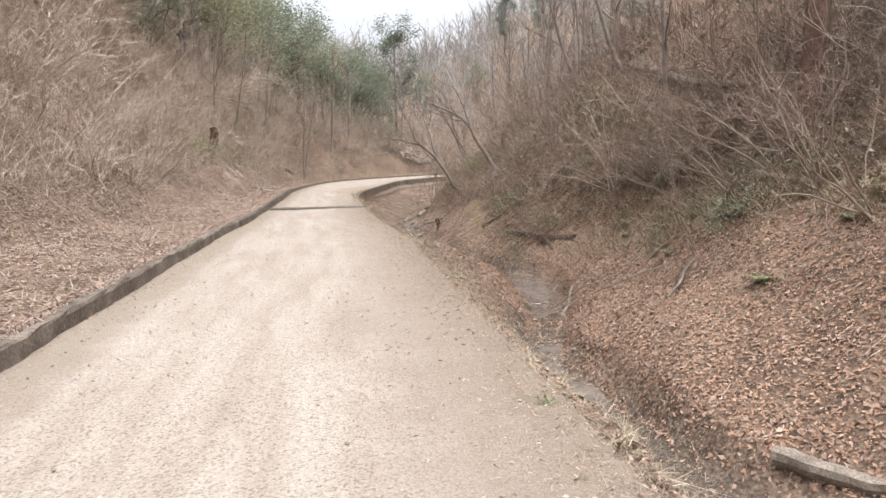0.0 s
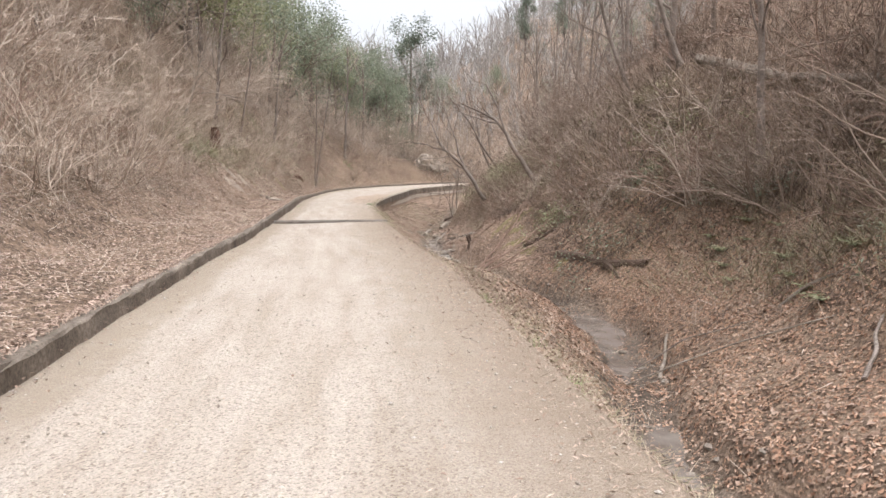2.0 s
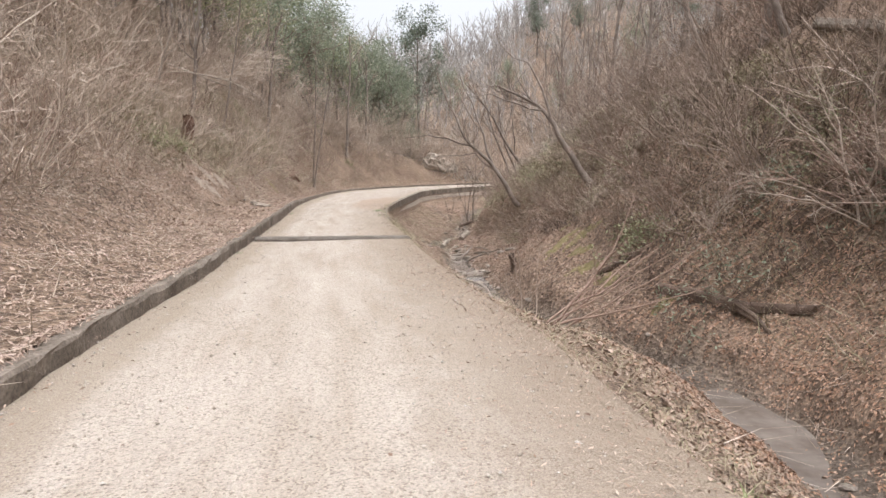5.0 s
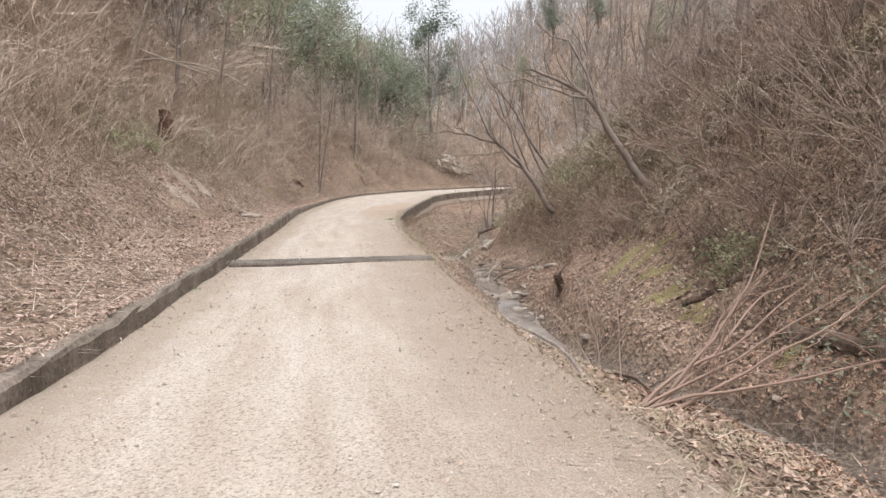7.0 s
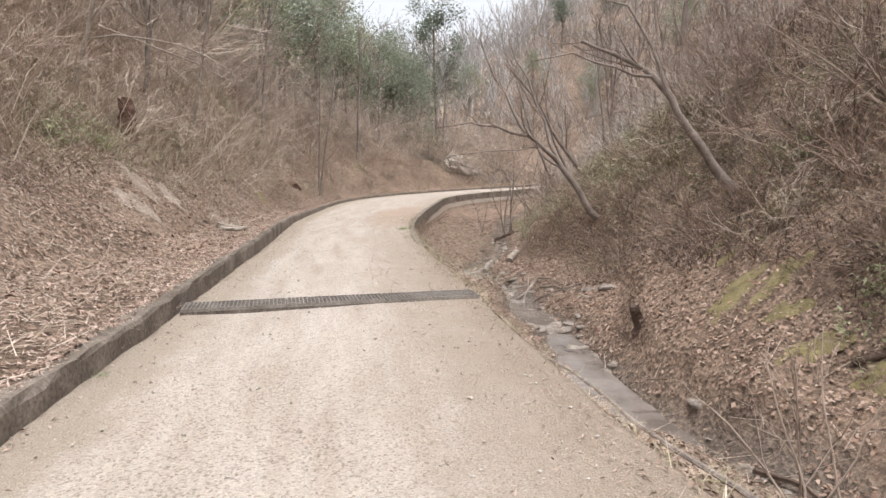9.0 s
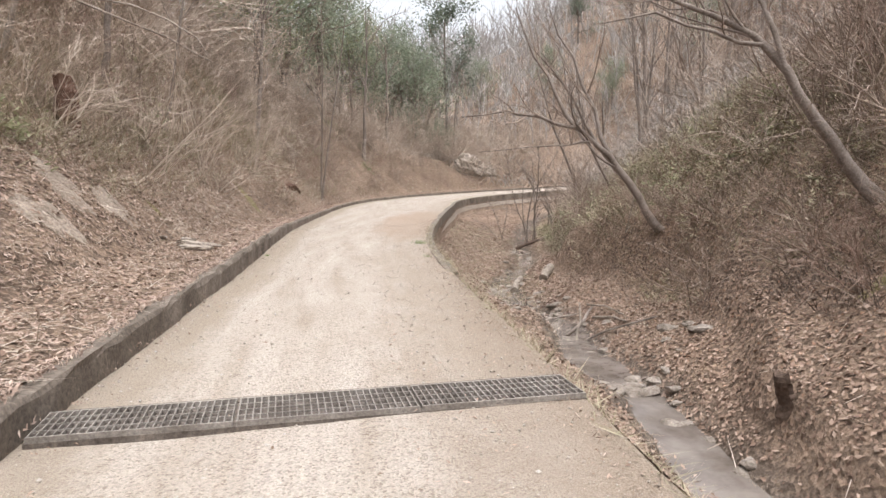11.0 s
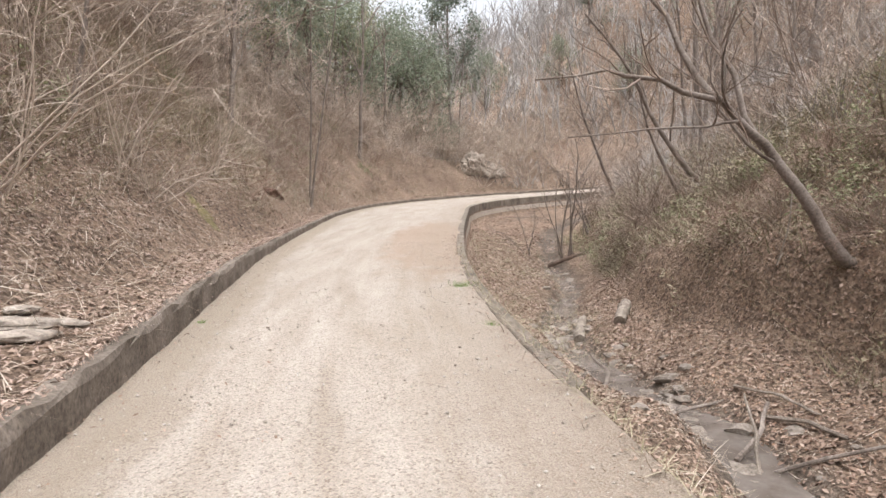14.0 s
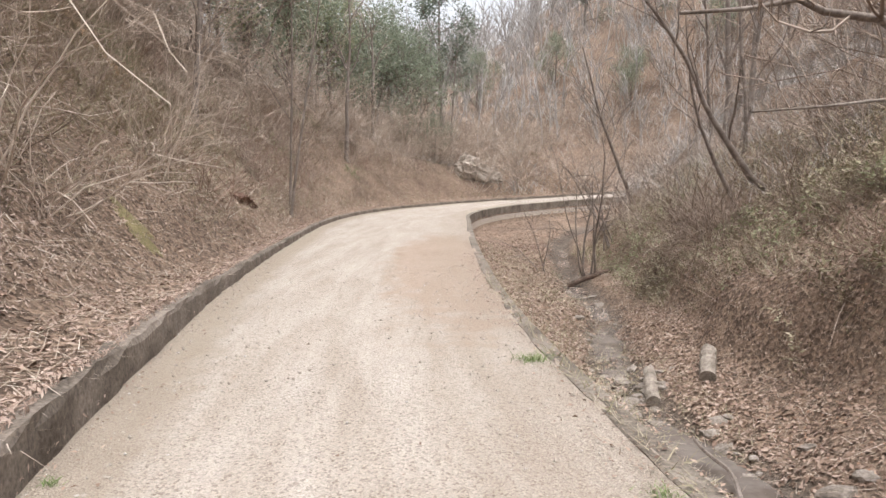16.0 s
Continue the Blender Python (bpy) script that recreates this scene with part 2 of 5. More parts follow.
def grid_mesh(name, px, py, pz, mat, uv=None):
    ny, nx = px.shape
    verts = np.stack([px.ravel(), py.ravel(), pz.ravel()], 1)
    a = (np.arange(ny - 1)[:, None] * nx + np.arange(nx - 1)).ravel()
    faces = np.stack([a, a + 1, a + nx + 1, a + nx], 1)
    me = bpy.data.meshes.new(name)
    me.vertices.add(len(verts))
    me.vertices.foreach_set("co", verts.ravel())
    me.loops.add(faces.size)
    me.loops.foreach_set("vertex_index", faces.ravel().astype(np.int32))
    me.polygons.add(len(faces))
    me.polygons.foreach_set("loop_start", np.arange(0, faces.size, 4, dtype=np.int32))
    me.polygons.foreach_set("use_smooth", np.ones(len(faces), bool))
    me.update(calc_edges=True)
    if uv is not None:
        layer = me.uv_layers.new(name="UVMap")
        layer.data.foreach_set("uv", uv.reshape(-1, 2)[faces.ravel()].astype(np.float32).ravel())
    me.materials.append(mat)
    return new(name, me)


def spaced(breaks):
    out = []
    for a, b, s in breaks:
        out += list(np.arange(a, b, s))
    return np.array(out)


# ---------------------------------------------------------------- ground
gx = np.concatenate([[-900, -400, -200, -120], spaced([(-80, -20, 3), (-20, -10, 0.6), (-10, -1, 0.2), (-1, 6.5, 0.12), (6.5, 10, 0.2), (10, 20, 0.5), (20, 80, 3)]), [80, 120, 200, 400, 900]])
gy = np.concatenate([[-900, -400, -150], spaced([(-80, -26, 3), (-26, 36, 0.22), (36, 60, 0.5), (60, 120, 3)]), [120, 200, 400, 900]])
GX, GY = np.meshgrid(gx, gy)
GZ = ground_z(np.clip(GX, -85, 85), np.clip(GY, -85, 125))
gj, gu = lane_frame(GX, GY)
GZ = GZ - 0.3 * smooth(1.0, 0.65, np.abs(gu) - HW[gj]) * (np.abs(gu) > HW[gj])
ground_ob = grid_mesh("ground", GX, GY, GZ, soil)
off = gu - HW[gj] - at_y(CY[gj], STREAM)
wet = smooth(0.75, 0.3, np.abs(off + 0.05)) * (gu > 0)
ground_ob.data.attributes.new("mud", "FLOAT", "POINT").data.foreach_set("value", wet.ravel().astype(np.float32))
ground = tagged(ground_ob, "leaf-strewn brown hillside soil of a wooded valley", "ground", kind="structure")

# finely shaped shoulders of the lane, laid over the coarse ground
def shoulder(name, side, steps, label):
    d = np.array(steps)
    u = side * (HW[:, None] + d[None])
    px, py = CX[:, None] + TY[:, None] * u, CY[:, None] - TX[:, None] * u
    pz = ground_z(px, py) + 0.004
    ob = grid_mesh(name, px, py, pz, soil)
    m = smooth(0.75, 0.3, np.abs(d[None] - at_y(CY, STREAM)[:, None] + 0.05)) * (side > 0)
    ob.data.attributes.new("mud", "FLOAT", "POINT").data.foreach_set("value", m.ravel().astype(np.float32))
    return tagged(ob, label, "ground", kind="structure")


shoulder("bank_shoulder", -1, (0.13, 0.17, 0.22, 0.3, 0.4, 0.52, 0.66, 0.8, 0.95, 1.1), "leaf-covered earth shoulder behind the kerb")
shoulder("verge", 1, (0.16, 0.2, 0.27, 0.35, 0.45, 0.56, 0.68, 0.8, 0.95, 1.1), "bare earth verge dropping to the stream")

# ---------------------------------------------------------------- path: pale gravel
gravel, n, l, b = material("pale_gravel", 0.95, 0.1)
uvn = n.new("ShaderNodeUVMap").outputs[0]
sep = n.new("ShaderNodeSeparateXYZ")
l.new(uvn, sep.inputs[0])
co = world_co(n)
stones = n.new("ShaderNodeTexVoronoi")
stones.inputs["Scale"].default_value = 75
l.new(co, stones.inputs["Vector"])
grit = noise_node(n, l, 130, 4, 0.75, co)
streak = n.new("ShaderNodeVectorMath")
streak.operation = "MULTIPLY"
l.new(uvn, streak.inputs[0])
streak.inputs[1].default_value = (5.0, 0.45, 1)
patch = noise_node(n, l, 1.0, 7, 0.62, streak.outputs[0])
wide = noise_node(n, l, 0.25, 4, 0.5, co)
c = ramp(n, l, patch.outputs[0], [(0.25, (0.295, 0.248, 0.205)), (0.5, (0.368, 0.323, 0.28)), (0.75, (0.425, 0.384, 0.344))])
c = mix(n, l, "MULTIPLY", 0.75, c, ramp(n, l, stones.outputs["Color"], [(0.1, (0.5, 0.47, 0.43)), (0.35, (0.96, 0.95, 0.94)), (0.9, (1.26, 1.25, 1.22))]))
c = mix(n, l, "MULTIPLY", 0.8, c, ramp(n, l, grit.outputs[0], [(0.3, (0.5, 0.47, 0.43)), (0.5, (1, 1, 1)), (0.75, (1.2, 1.19, 1.15))]))
spot = n.new("ShaderNodeVectorMath")
spot.operation = "DISTANCE"
sq = n.new("ShaderNodeVectorMath")
sq.operation = "MULTIPLY"
l.new(co, sq.inputs[0])
sq.inputs[1].default_value = (1.5, 0.26, 0)
l.new(sq.outputs[0], spot.inputs[0])
spot.inputs[1].default_value = (-1.15 * 1.5, 16.8 * 0.26, 0)
soiled = n.new("ShaderNodeMath")
soiled.operation = "MULTIPLY_ADD"
l.new(noise_node(n, l, 2.2, 6, 0.7, co).outputs[0], soiled.inputs[0])
soiled.inputs[1].default_value = -2.6
l.new(spot.outputs["Value"], soiled.inputs[2])
soiled.use_clamp = False
c = mix(n, l, "MIX", ramp(n, l, soiled.outputs[0], [(0.0, (0.62, 0.62, 0.62)), (0.45, (0, 0, 0))]), c, (0.3, 0.215, 0.16))
edge_n = noise_node(n, l, 1.7, 6, 0.65, co)
add = n.new("ShaderNodeMath")
add.operation = "MULTIPLY_ADD"
l.new(edge_n.outputs[0], add.inputs[0])
add.inputs[1].default_value = 0.75
l.new(sep.outputs[0], add.inputs[2])
verge = ramp(n, l, add.outputs[0], [(0.2, (0, 0, 0)), (0.58, (0.62, 0.62, 0.62)), (0.95, (1, 1, 1))])
place = n.new("ShaderNodeSeparateXYZ")
l.new(co, place.inputs[0])
paved = n.new("ShaderNodeMapRange")
l.new(place.outputs[1], paved.inputs[0])
for slot, value in ((1, 2.0), (2, 9.0), (3, 1.0), (4, 0.45)):
    paved.inputs[slot].default_value = value
verge = mix(n, l, "MULTIPLY", 1.0, verge, paved.outputs[0])
c = mix(n, l, "MIX", verge, c, ramp(n, l, grit.outputs[0], [(0.35, (0.17, 0.135, 0.102)), (0.6, (0.315, 0.256, 0.2))]))
kerbside = n.new("ShaderNodeAttribute")
kerbside.attribute_name = "from_kerb"
near = n.new("ShaderNodeMath")
near.operation = "MULTIPLY_ADD"
l.new(edge_n.outputs[0], near.inputs[0])
near.inputs[1].default_value = -0.62
l.new(kerbside.outputs["Fac"], near.inputs[2])
c = mix(n, l, "MIX", ramp(n, l, near.outputs[0], [(0.0, (0.8, 0.8, 0.8)), (0.28, (0, 0, 0))]), c, ramp(n, l, grit.outputs[0], [(0.35, (0.17, 0.135, 0.1)), (0.6, (0.33, 0.275, 0.215))]))
l.new(c, b.inputs["Base Color"])
bump(n, l, b, stones.outputs["Distance"], 0.9, 0.01)

us = np.concatenate([[-0.04], np.linspace(0.02, 0.94, 14), [1.0]])
outer = np.array([0.06, 0.14, 0.26, 0.4])
rows_x, rows_y, rows_z, rows_uv = [], [], [], []
for i in range(len(SS)):
    u = np.concatenate([-HW[i] + us * 2 * HW[i], HW[i] + outer])
    rows_x.append(CX[i] + TY[i] * u)
    rows_y.append(CY[i] - TX[i] * u)
    rows_z.append(np.full(len(u), CZ[i]))
    rows_uv.append(np.stack([(u - HW[i]) * 0.62 + 0.62, np.full(len(u), SS[i])], 1))
PX, PY, PZ = np.array(rows_x), np.array(rows_y), np.array(rows_z)
nu = len(us)
PZ[:, :nu] += 0.012 * waves(PX, PY, 0.8, 21)[:, :nu] + 0.006 * waves(PX, PY, 0.25, 22)[:, :nu]
PZ[:, nu:] = np.maximum(ground_z(PX[:, nu:], PY[:, nu:]) + np.array([0.012, 0.01, 0.006, -0.02]) - np.array([0.0, 0.05, 0.12, 0.2]) * smooth(-4, 0, CY)[:, None], -9)
path_ob = grid_mesh("path", PX, PY, PZ, gravel, np.array(rows_uv))
fk = np.concatenate([us[None] * 2 * HW[:, None], 2 * HW[:, None] + outer[None]], 1)
path_ob.data.attributes.new("from_kerb", "FLOAT", "POINT").data.foreach_set("value", fk.ravel().astype(np.float32))
path = tagged(path_ob, "pale beige compacted gravel footpath with worn wheel tracks", "path", kind="structure")


def station(y):
    return int(np.argmin(np.abs(CY - y) + (np.abs(CX) > 6) * 50))


def lane_point(i, u, z=0.0):
    return Vector((CX[i] + TY[i] * u, CY[i] - TX[i] * u, CZ[i] + z))


def sweep(name, stations, profile, mat, parent=None, seed=1, wobble=0.016):
    """Sweep a profile of (offset from edge, height) along the lane; edge by sign."""
    r = np.random.RandomState(seed)
    verts, faces, m = [], [], len(profile)
    for i in stations:
        for du, z in profile:
            side = -1 if profile is not RIGHT_KERB else 1
            if i not in (stations[0], stations[-1]):
                du, z = du + r.uniform(-wobble, wobble), z + r.uniform(-wobble, wobble)
            if profile is LEFT_KERB and z > 0:
                z *= at_y(CY[i], KERB_TOP) / 0.175
            verts.append(lane_point(i, side * (HW[i] + du), z))
    for k in range(len(stations) - 1):
        for q in range(m - 1):
            a = k * m + q
            faces.append((a, a + 1, a + m + 1, a + m))
    faces.append(tuple(range(m)))
    faces.append(tuple(reversed(range(len(verts) - m, len(verts)))))
    return link_mesh(name, verts, faces, mat, parent)


LEFT_KERB = [(-0.015, -0.1), (-0.005, 0.14), (0.012, 0.172), (0.13, 0.175), (0.15, 0.15), (0.155, -0.1)]
RIGHT_KERB = [(0.0, -0.1), (0.0, 0.003), (0.012, 0.01), (0.15, 0.01), (0.165, -0.01), (0.17, -0.95)]
edging = two_tone("sandy_concrete", [(0.11, 0.09, 0.072), (0.19, 0.16, 0.13), (0.28, 0.243, 0.203)], 1.8, 30, 0.9, depth=0.012)
kerb = tagged(empty("kerb", CX[0], CY[0], 0), "low dark weathered concrete kerb with crumbling edges", "kerb", kind="structure")
kerb.location = (0, 0, 0)
first, last = station(-40), len(SS) - 60
size = 8
for k, i in enumerate(range(first, last, size)):
    sweep("kerb_stone", list(range(i, min(i + size, last) + 1)), LEFT_KERB, concrete, kerb, k)
wall = tagged(empty("retaining_wall", 0, 0, 0), "low concrete edging and retaining wall above the stream", "retaining wall", kind="structure")
for k, i in enumerate(range(station(5.2), last, size)):
    sweep("wall_block", list(range(i, min(i + size, last) + 1)), RIGHT_KERB, edging, wall, 500 + k, 0.006)


# loose pebbles and flecks of litter on the gravel
r = np.random.RandomState(17)
N = 10000
ii = r.choice(np.where((CY > -24) & (CY < 16))[0], N)
u = r.uniform(-1, 1, N)
u = np.sign(u) * np.abs(u) ** 0.7 * HW[ii]
c = np.column_stack([CX[ii] + TY[ii] * u, CY[ii] - TX[ii] * u + r.uniform(-0.13, 0.13, N), r.uniform(0.004, 0.012, N)])
c[:, 2] += 0.012 * waves(c[:, 0], c[:, 1], 0.8, 21)
sz = 0.005 + 0.011 * r.uniform(0, 1, N) ** 4
octa = np.array([(1, 0, 0), (0, 1, 0), (-1, 0, 0), (0, -1, 0), (0, 0, 0.7), (0, 0, -0.7)])
tri = np.array([(0, 1, 4), (1, 2, 4), (2, 3, 4), (3, 0, 4), (1, 0, 5), (2, 1, 5), (3, 2, 5), (0, 3, 5)])
pv = c[:, None] + octa[None] * sz[:, None, None] * r.uniform(0.6, 1.3, (N, 6, 1))
pf = (np.arange(N) * 6)[:, None, None] + tri[None]
pebble = per_piece("loose_pebble", [(0.27, 0.225, 0.185), (0.34, 0.292, 0.246), (0.41, 0.365, 0.315), (0.47, 0.43, 0.385)])
me = bpy.data.meshes.new("pebbles")
me.from_pydata(pv.reshape(-1, 3).tolist(), [], pf.reshape(-1, 3).tolist())
me.materials.append(pebble)
tagged(new("pebbles", me), "loose pebbles and grit lying on the gravel path", "gravel", kind="stuff")

# ---------------------------------------------------------------- growing things: tubes, twigs and leaves


def unit(v):
    return v / np.maximum(np.linalg.norm(v, axis=-1, keepdims=True), 1e-9)


def tubes(lines, radii, sides=3):
    """Tapered tubes round many polylines (N, n, 3) with radii (N, n)."""
    N, n, _ = lines.shape
    main = unit(lines[:, -1] - lines[:, 0])
    ref = np.where(np.abs(main[:, 2:]) < 0.8, np.array([[0, 0, 1.0]]), np.array([[1.0, 0, 0]]))
    a = unit(np.cross(main, ref))
    b = np.cross(main, a)
    ang = np.arange(sides) * 2 * math.pi / sides
    ring = a[:, None] * np.cos(ang)[None, :, None] + b[:, None] * np.sin(ang)[None, :, None]
    verts = lines[:, :, None] + ring[:, None] * radii[:, :, None, None]
    base = (np.arange(N) * n * sides)[:, None, None] + (np.arange(n - 1) * sides)[None, :, None]
    k = np.arange(sides)[None, None]
    k2 = (k + 1) % sides
    faces = np.stack([base + k, base + k2, base + sides + k2, base + sides + k], -1).reshape(-1, 4)
    return verts.reshape(-1, 3), faces


def blades(starts, tips_dir, lengths, widths, rng, droop=0.5, n=4):
    """Flat tapering blades that arch over: dry grass and reeds."""
    N = len(starts)
    t = np.linspace(0, 1, n)
    d = unit(tips_dir)
    pts = starts[:, None] + d[:, None] * (lengths[:, None] * t)[..., None]
    side = unit(np.cross(d, np.array([[0, 0, 1.0]])) + rng.normal(0, 0.2, (N, 3)))
    out = unit(d * np.array([[1, 1, 0]]) + rng.normal(0, 0.1, (N, 3)) * np.array([[1, 1, 0]]))
    bend = (lengths * droop * rng.uniform(0.3, 1.0, N))[:, None] * t ** 2
    pts = pts + out[:, None] * (bend * 0.8)[..., None] - np.array([0, 0, 1.0]) * (bend * 0.75)[..., None]
    w = widths[:, None] * (1 - 0.85 * t)
    v = np.stack([pts - side[:, None] * w[..., None], pts + side[:, None] * w[..., None]], 2).reshape(-1, 3)
    base = (np.arange(N) * n * 2)[:, None] + (np.arange(n - 1) * 2)[None]
    f = np.stack([base, base + 1, base + 3, base + 2], -1).reshape(-1, 4)
    return v, f


def leaves(centres, normals, along, lengths, widths, rng, curl=0.25):
    """Small folded leaves: pointed ovals of two faces each, bent along the midrib."""
    N = len(centres)
    a = unit(along - normals * np.sum(along * normals, 1, keepdims=True))
    b = np.cross(normals, a)
    c = lengths[:, None]
    w = widths[:, None]
    lift = normals * (w * curl * rng.uniform(-0.4, 1.6, (N, 1)))
    v = np.stack([centres - a * c * 0.5, centres + b * w * 0.5 + lift - a * c * 0.08, centres + a * c * 0.5 + normals * c * curl * rng.uniform(-0.3, 0.6, (N, 1)),
                  centres - b * w * 0.5 + lift - a * c * 0.08], 1).reshape(-1, 3)
    base = np.arange(N)[:, None] * 4
    f = np.concatenate([base + np.array([[0, 1, 2]]), base + np.array([[0, 2, 3]])], 1).reshape(-1, 3)
    return v, f


def fast_mesh(name, pieces, mat, smooth_shade=False):
    """One mesh from (verts, faces) pieces; quads and triangles may mix between pieces."""
    verts, loops, starts = [], [], []
    nv = nl = 0
    for v, f in pieces:
        verts.append(v)
        loops.append((f + nv).ravel())
        starts.append(nl + np.arange(len(f)) * f.shape[1])
        nv += len(v)
        nl += f.size
    v, lo, st = np.concatenate(verts), np.concatenate(loops), np.concatenate(starts)
    me = bpy.data.meshes.new(name)
    me.vertices.add(len(v))
    me.vertices.foreach_set("co", v.astype(np.float32).ravel())
    me.loops.add(len(lo))
    me.loops.foreach_set("vertex_index", lo.astype(np.int32))
    me.polygons.add(len(st))
    me.polygons.foreach_set("loop_start", st.astype(np.int32))
    if smooth_shade:
        me.polygons.foreach_set("use_smooth", np.ones(len(st), bool))
    me.update(calc_edges=True)
    me.materials.append(mat)
    return me


def ribbons(lines, radii, rng):
    """Hair-thin twigs as narrow strips, each turned its own way."""
    N, n, _ = lines.shape
    side = unit(np.cross(unit(lines[:, -1] - lines[:, 0]), random_dirs(N, rng)))
    off = side[:, None] * (radii * 1.25)[..., None]
    v = np.stack([lines - off, lines + off], 2).reshape(-1, 3)
    base = (np.arange(N) * n * 2)[:, None] + (np.arange(n - 1) * 2)[None]
    return v, np.stack([base, base + 1, base + 3, base + 2], -1).reshape(-1, 4)


def random_dirs(n, rng):
    return unit(rng.normal(0, 1, (n, 3)))


def wander(starts, dirs, lengths, n, rng, wild=0.25, lift=0.1):
    """Polylines that wander from a start; lift bends them up (or down)."""
    N = len(starts)
    pts = np.empty((N, n, 3))
    pts[:, 0] = starts
    d = unit(dirs)
    for k in range(1, n):
        d = unit(d + rng.normal(0, wild, (N, 3)) + np.array([0, 0, lift]))
        pts[:, k] = pts[:, k - 1] + d * (lengths / (n - 1))[:, None]
    return pts


def sprout(lines, radii, count, rng, t0=0.3, angle=0.75, ratio=0.5, n=4, wild=0.25, lift=0.1, thin=0.55, rmin=0.0015):
    """Children on each parent line."""
    N, m, _ = lines.shape
    par = np.repeat(np.arange(N), count)
    t = rng.uniform(t0, 1.0, len(par)) * (m - 1)
    k = np.minimum(t.astype(int), m - 2)
    fr = (t - k)[:, None]
    s = lines[par, k] * (1 - fr) + lines[par, k + 1] * fr
    r = radii[par, k] * (1 - fr[:, 0]) + radii[par, k + 1] * fr[:, 0]
    tang = unit(lines[par, k + 1] - lines[par, k])
    d = unit(tang + np.tan(angle) * unit(np.cross(tang, random_dirs(len(par), rng))) * rng.uniform(0.5, 1.2, (len(par), 1)))
    length = np.linalg.norm(lines[:, -1] - lines[:, 0], axis=1)[par] * ratio * rng.uniform(0.5, 1.25, len(par)) * (1.15 - 0.5 * t / (m - 1))
    out = wander(s, d, length, n, rng, wild, lift)
    rr = np.maximum(r * thin, rmin)[:, None] * np.linspace(1, 0.35, n)[None]
    return out, np.maximum(rr, rmin * 0.6)


def bare_shrub(seed, height=1.6, stems=12, spread=0.6, k1=6, k2=4, thick=0.011, wild=0.27, lift=0.0):
    rng = np.random.RandomState(seed)
    s = np.column_stack([rng.normal(0, 0.16, stems), rng.normal(0, 0.16, stems), np.full(stems, -0.12)])
    d = np.column_stack([rng.normal(0, spread, stems), rng.normal(0, spread, stems), np.ones(stems)])
    a = wander(s, d, height * rng.uniform(0.6, 1.15, stems), 6, rng, wild * 0.7, lift)
    ra = thick * rng.uniform(0.6, 1.3, stems)[:, None] * np.linspace(1, 0.4, 6)[None]
    b, rb = sprout(a, ra, k1, rng, 0.2, 0.7, 0.55, 4, wild, lift, 0.55, 0.0028)
    c, rc = sprout(b, rb, k2, rng, 0.2, 0.8, 0.55, 3, wild, lift, 0.6, 0.0026)
    return [tubes(a, ra), ribbons(b, rb * 1.15, rng), ribbons(c, rc, rng)]


def grow_tree(name, mats, trunk, trunk_r, rng, limbs=7, k2=5, k3=4, k4=0, limb_ratio=0.5, t0=0.35, angle=0.8, lift=0.12, wild=0.22, extra=(), hero=False):
    """A bare tree: trunk, limbs and twigs as parts under an Empty at its base."""
    root = new(name)
    trunk = np.array(trunk, float)
    t = np.linspace(0, 1, 14)
    k = np.linspace(0, 1, len(trunk))
    line = np.column_stack([np.interp(t, k, trunk[:, i]) for i in range(3)])
    line[1:-1] = (line[:-2] + 2 * line[1:-1] + line[2:]) / 4
    line[1:-1] += rng.normal(0, trunk_r * 0.12, (12, 3))
    lines, radii = line[None], (trunk_r * (1 - 0.7 * t) * (1 + 0.5 * np.exp(-t * 18)))[None]
    a, ra = sprout(lines, radii, limbs, rng, t0, angle, limb_ratio, 7, wild, lift, 0.42 if hero else 0.6, 0.004)
    more = [(np.array(e[0], float), e[1]) for e in extra]
    limb_pieces = [tubes(a, ra, 5)]
    for pts, r in more:
        kk = np.linspace(0, 1, len(pts))
        tt = np.linspace(0, 1, 7)
        ln = np.column_stack([np.interp(tt, kk, pts[:, i]) for i in range(3)])[None]
        ln[0, 1:-1] += rng.normal(0, r * 0.8, (5, 3))
        rr = (r * (1 - 0.7 * tt))[None]
        limb_pieces.append(tubes(ln, rr, 6))
        a, ra = np.concatenate([a, ln]), np.concatenate([ra, rr])
    if hero:
        pieces = [tubes(lines, radii, 9)]
        for piece in [tubes(a[k:k + 1], ra[k:k + 1], 6) for k in range(len(a))]:
            limb = new("limb", fast_mesh("limb", [piece], mats[0], True))
            limb.parent = root
    else:
        pieces = [tubes(lines, radii, 7)] + limb_pieces
    tr = new("trunk", fast_mesh("trunk", pieces, mats[0], True))
    tr.parent = root
    b, rb = sprout(a, ra, k2, rng, 0.25, 0.75, 0.5, 5, wild, lift, 0.55, 0.005)
    c, rc = sprout(b, rb, k3, rng, 0.25, 0.75, 0.5, 4, wild, lift, 0.55, 0.004)
    pieces = [tubes(b, rb), tubes(c, rc) if hero else ribbons(c, rc, rng)]
    if k4:
        e, re = sprout(c, rc, k4, rng, 0.2, 0.7, 0.55, 3, wild, lift, 0.6, 0.003)
        pieces.append(ribbons(e, re, rng))
    tw = tagged(new("branchwork", fast_mesh("branchwork", pieces, mats[1])), kind="stuff")
    tw.parent = root
    return root, (b, c)


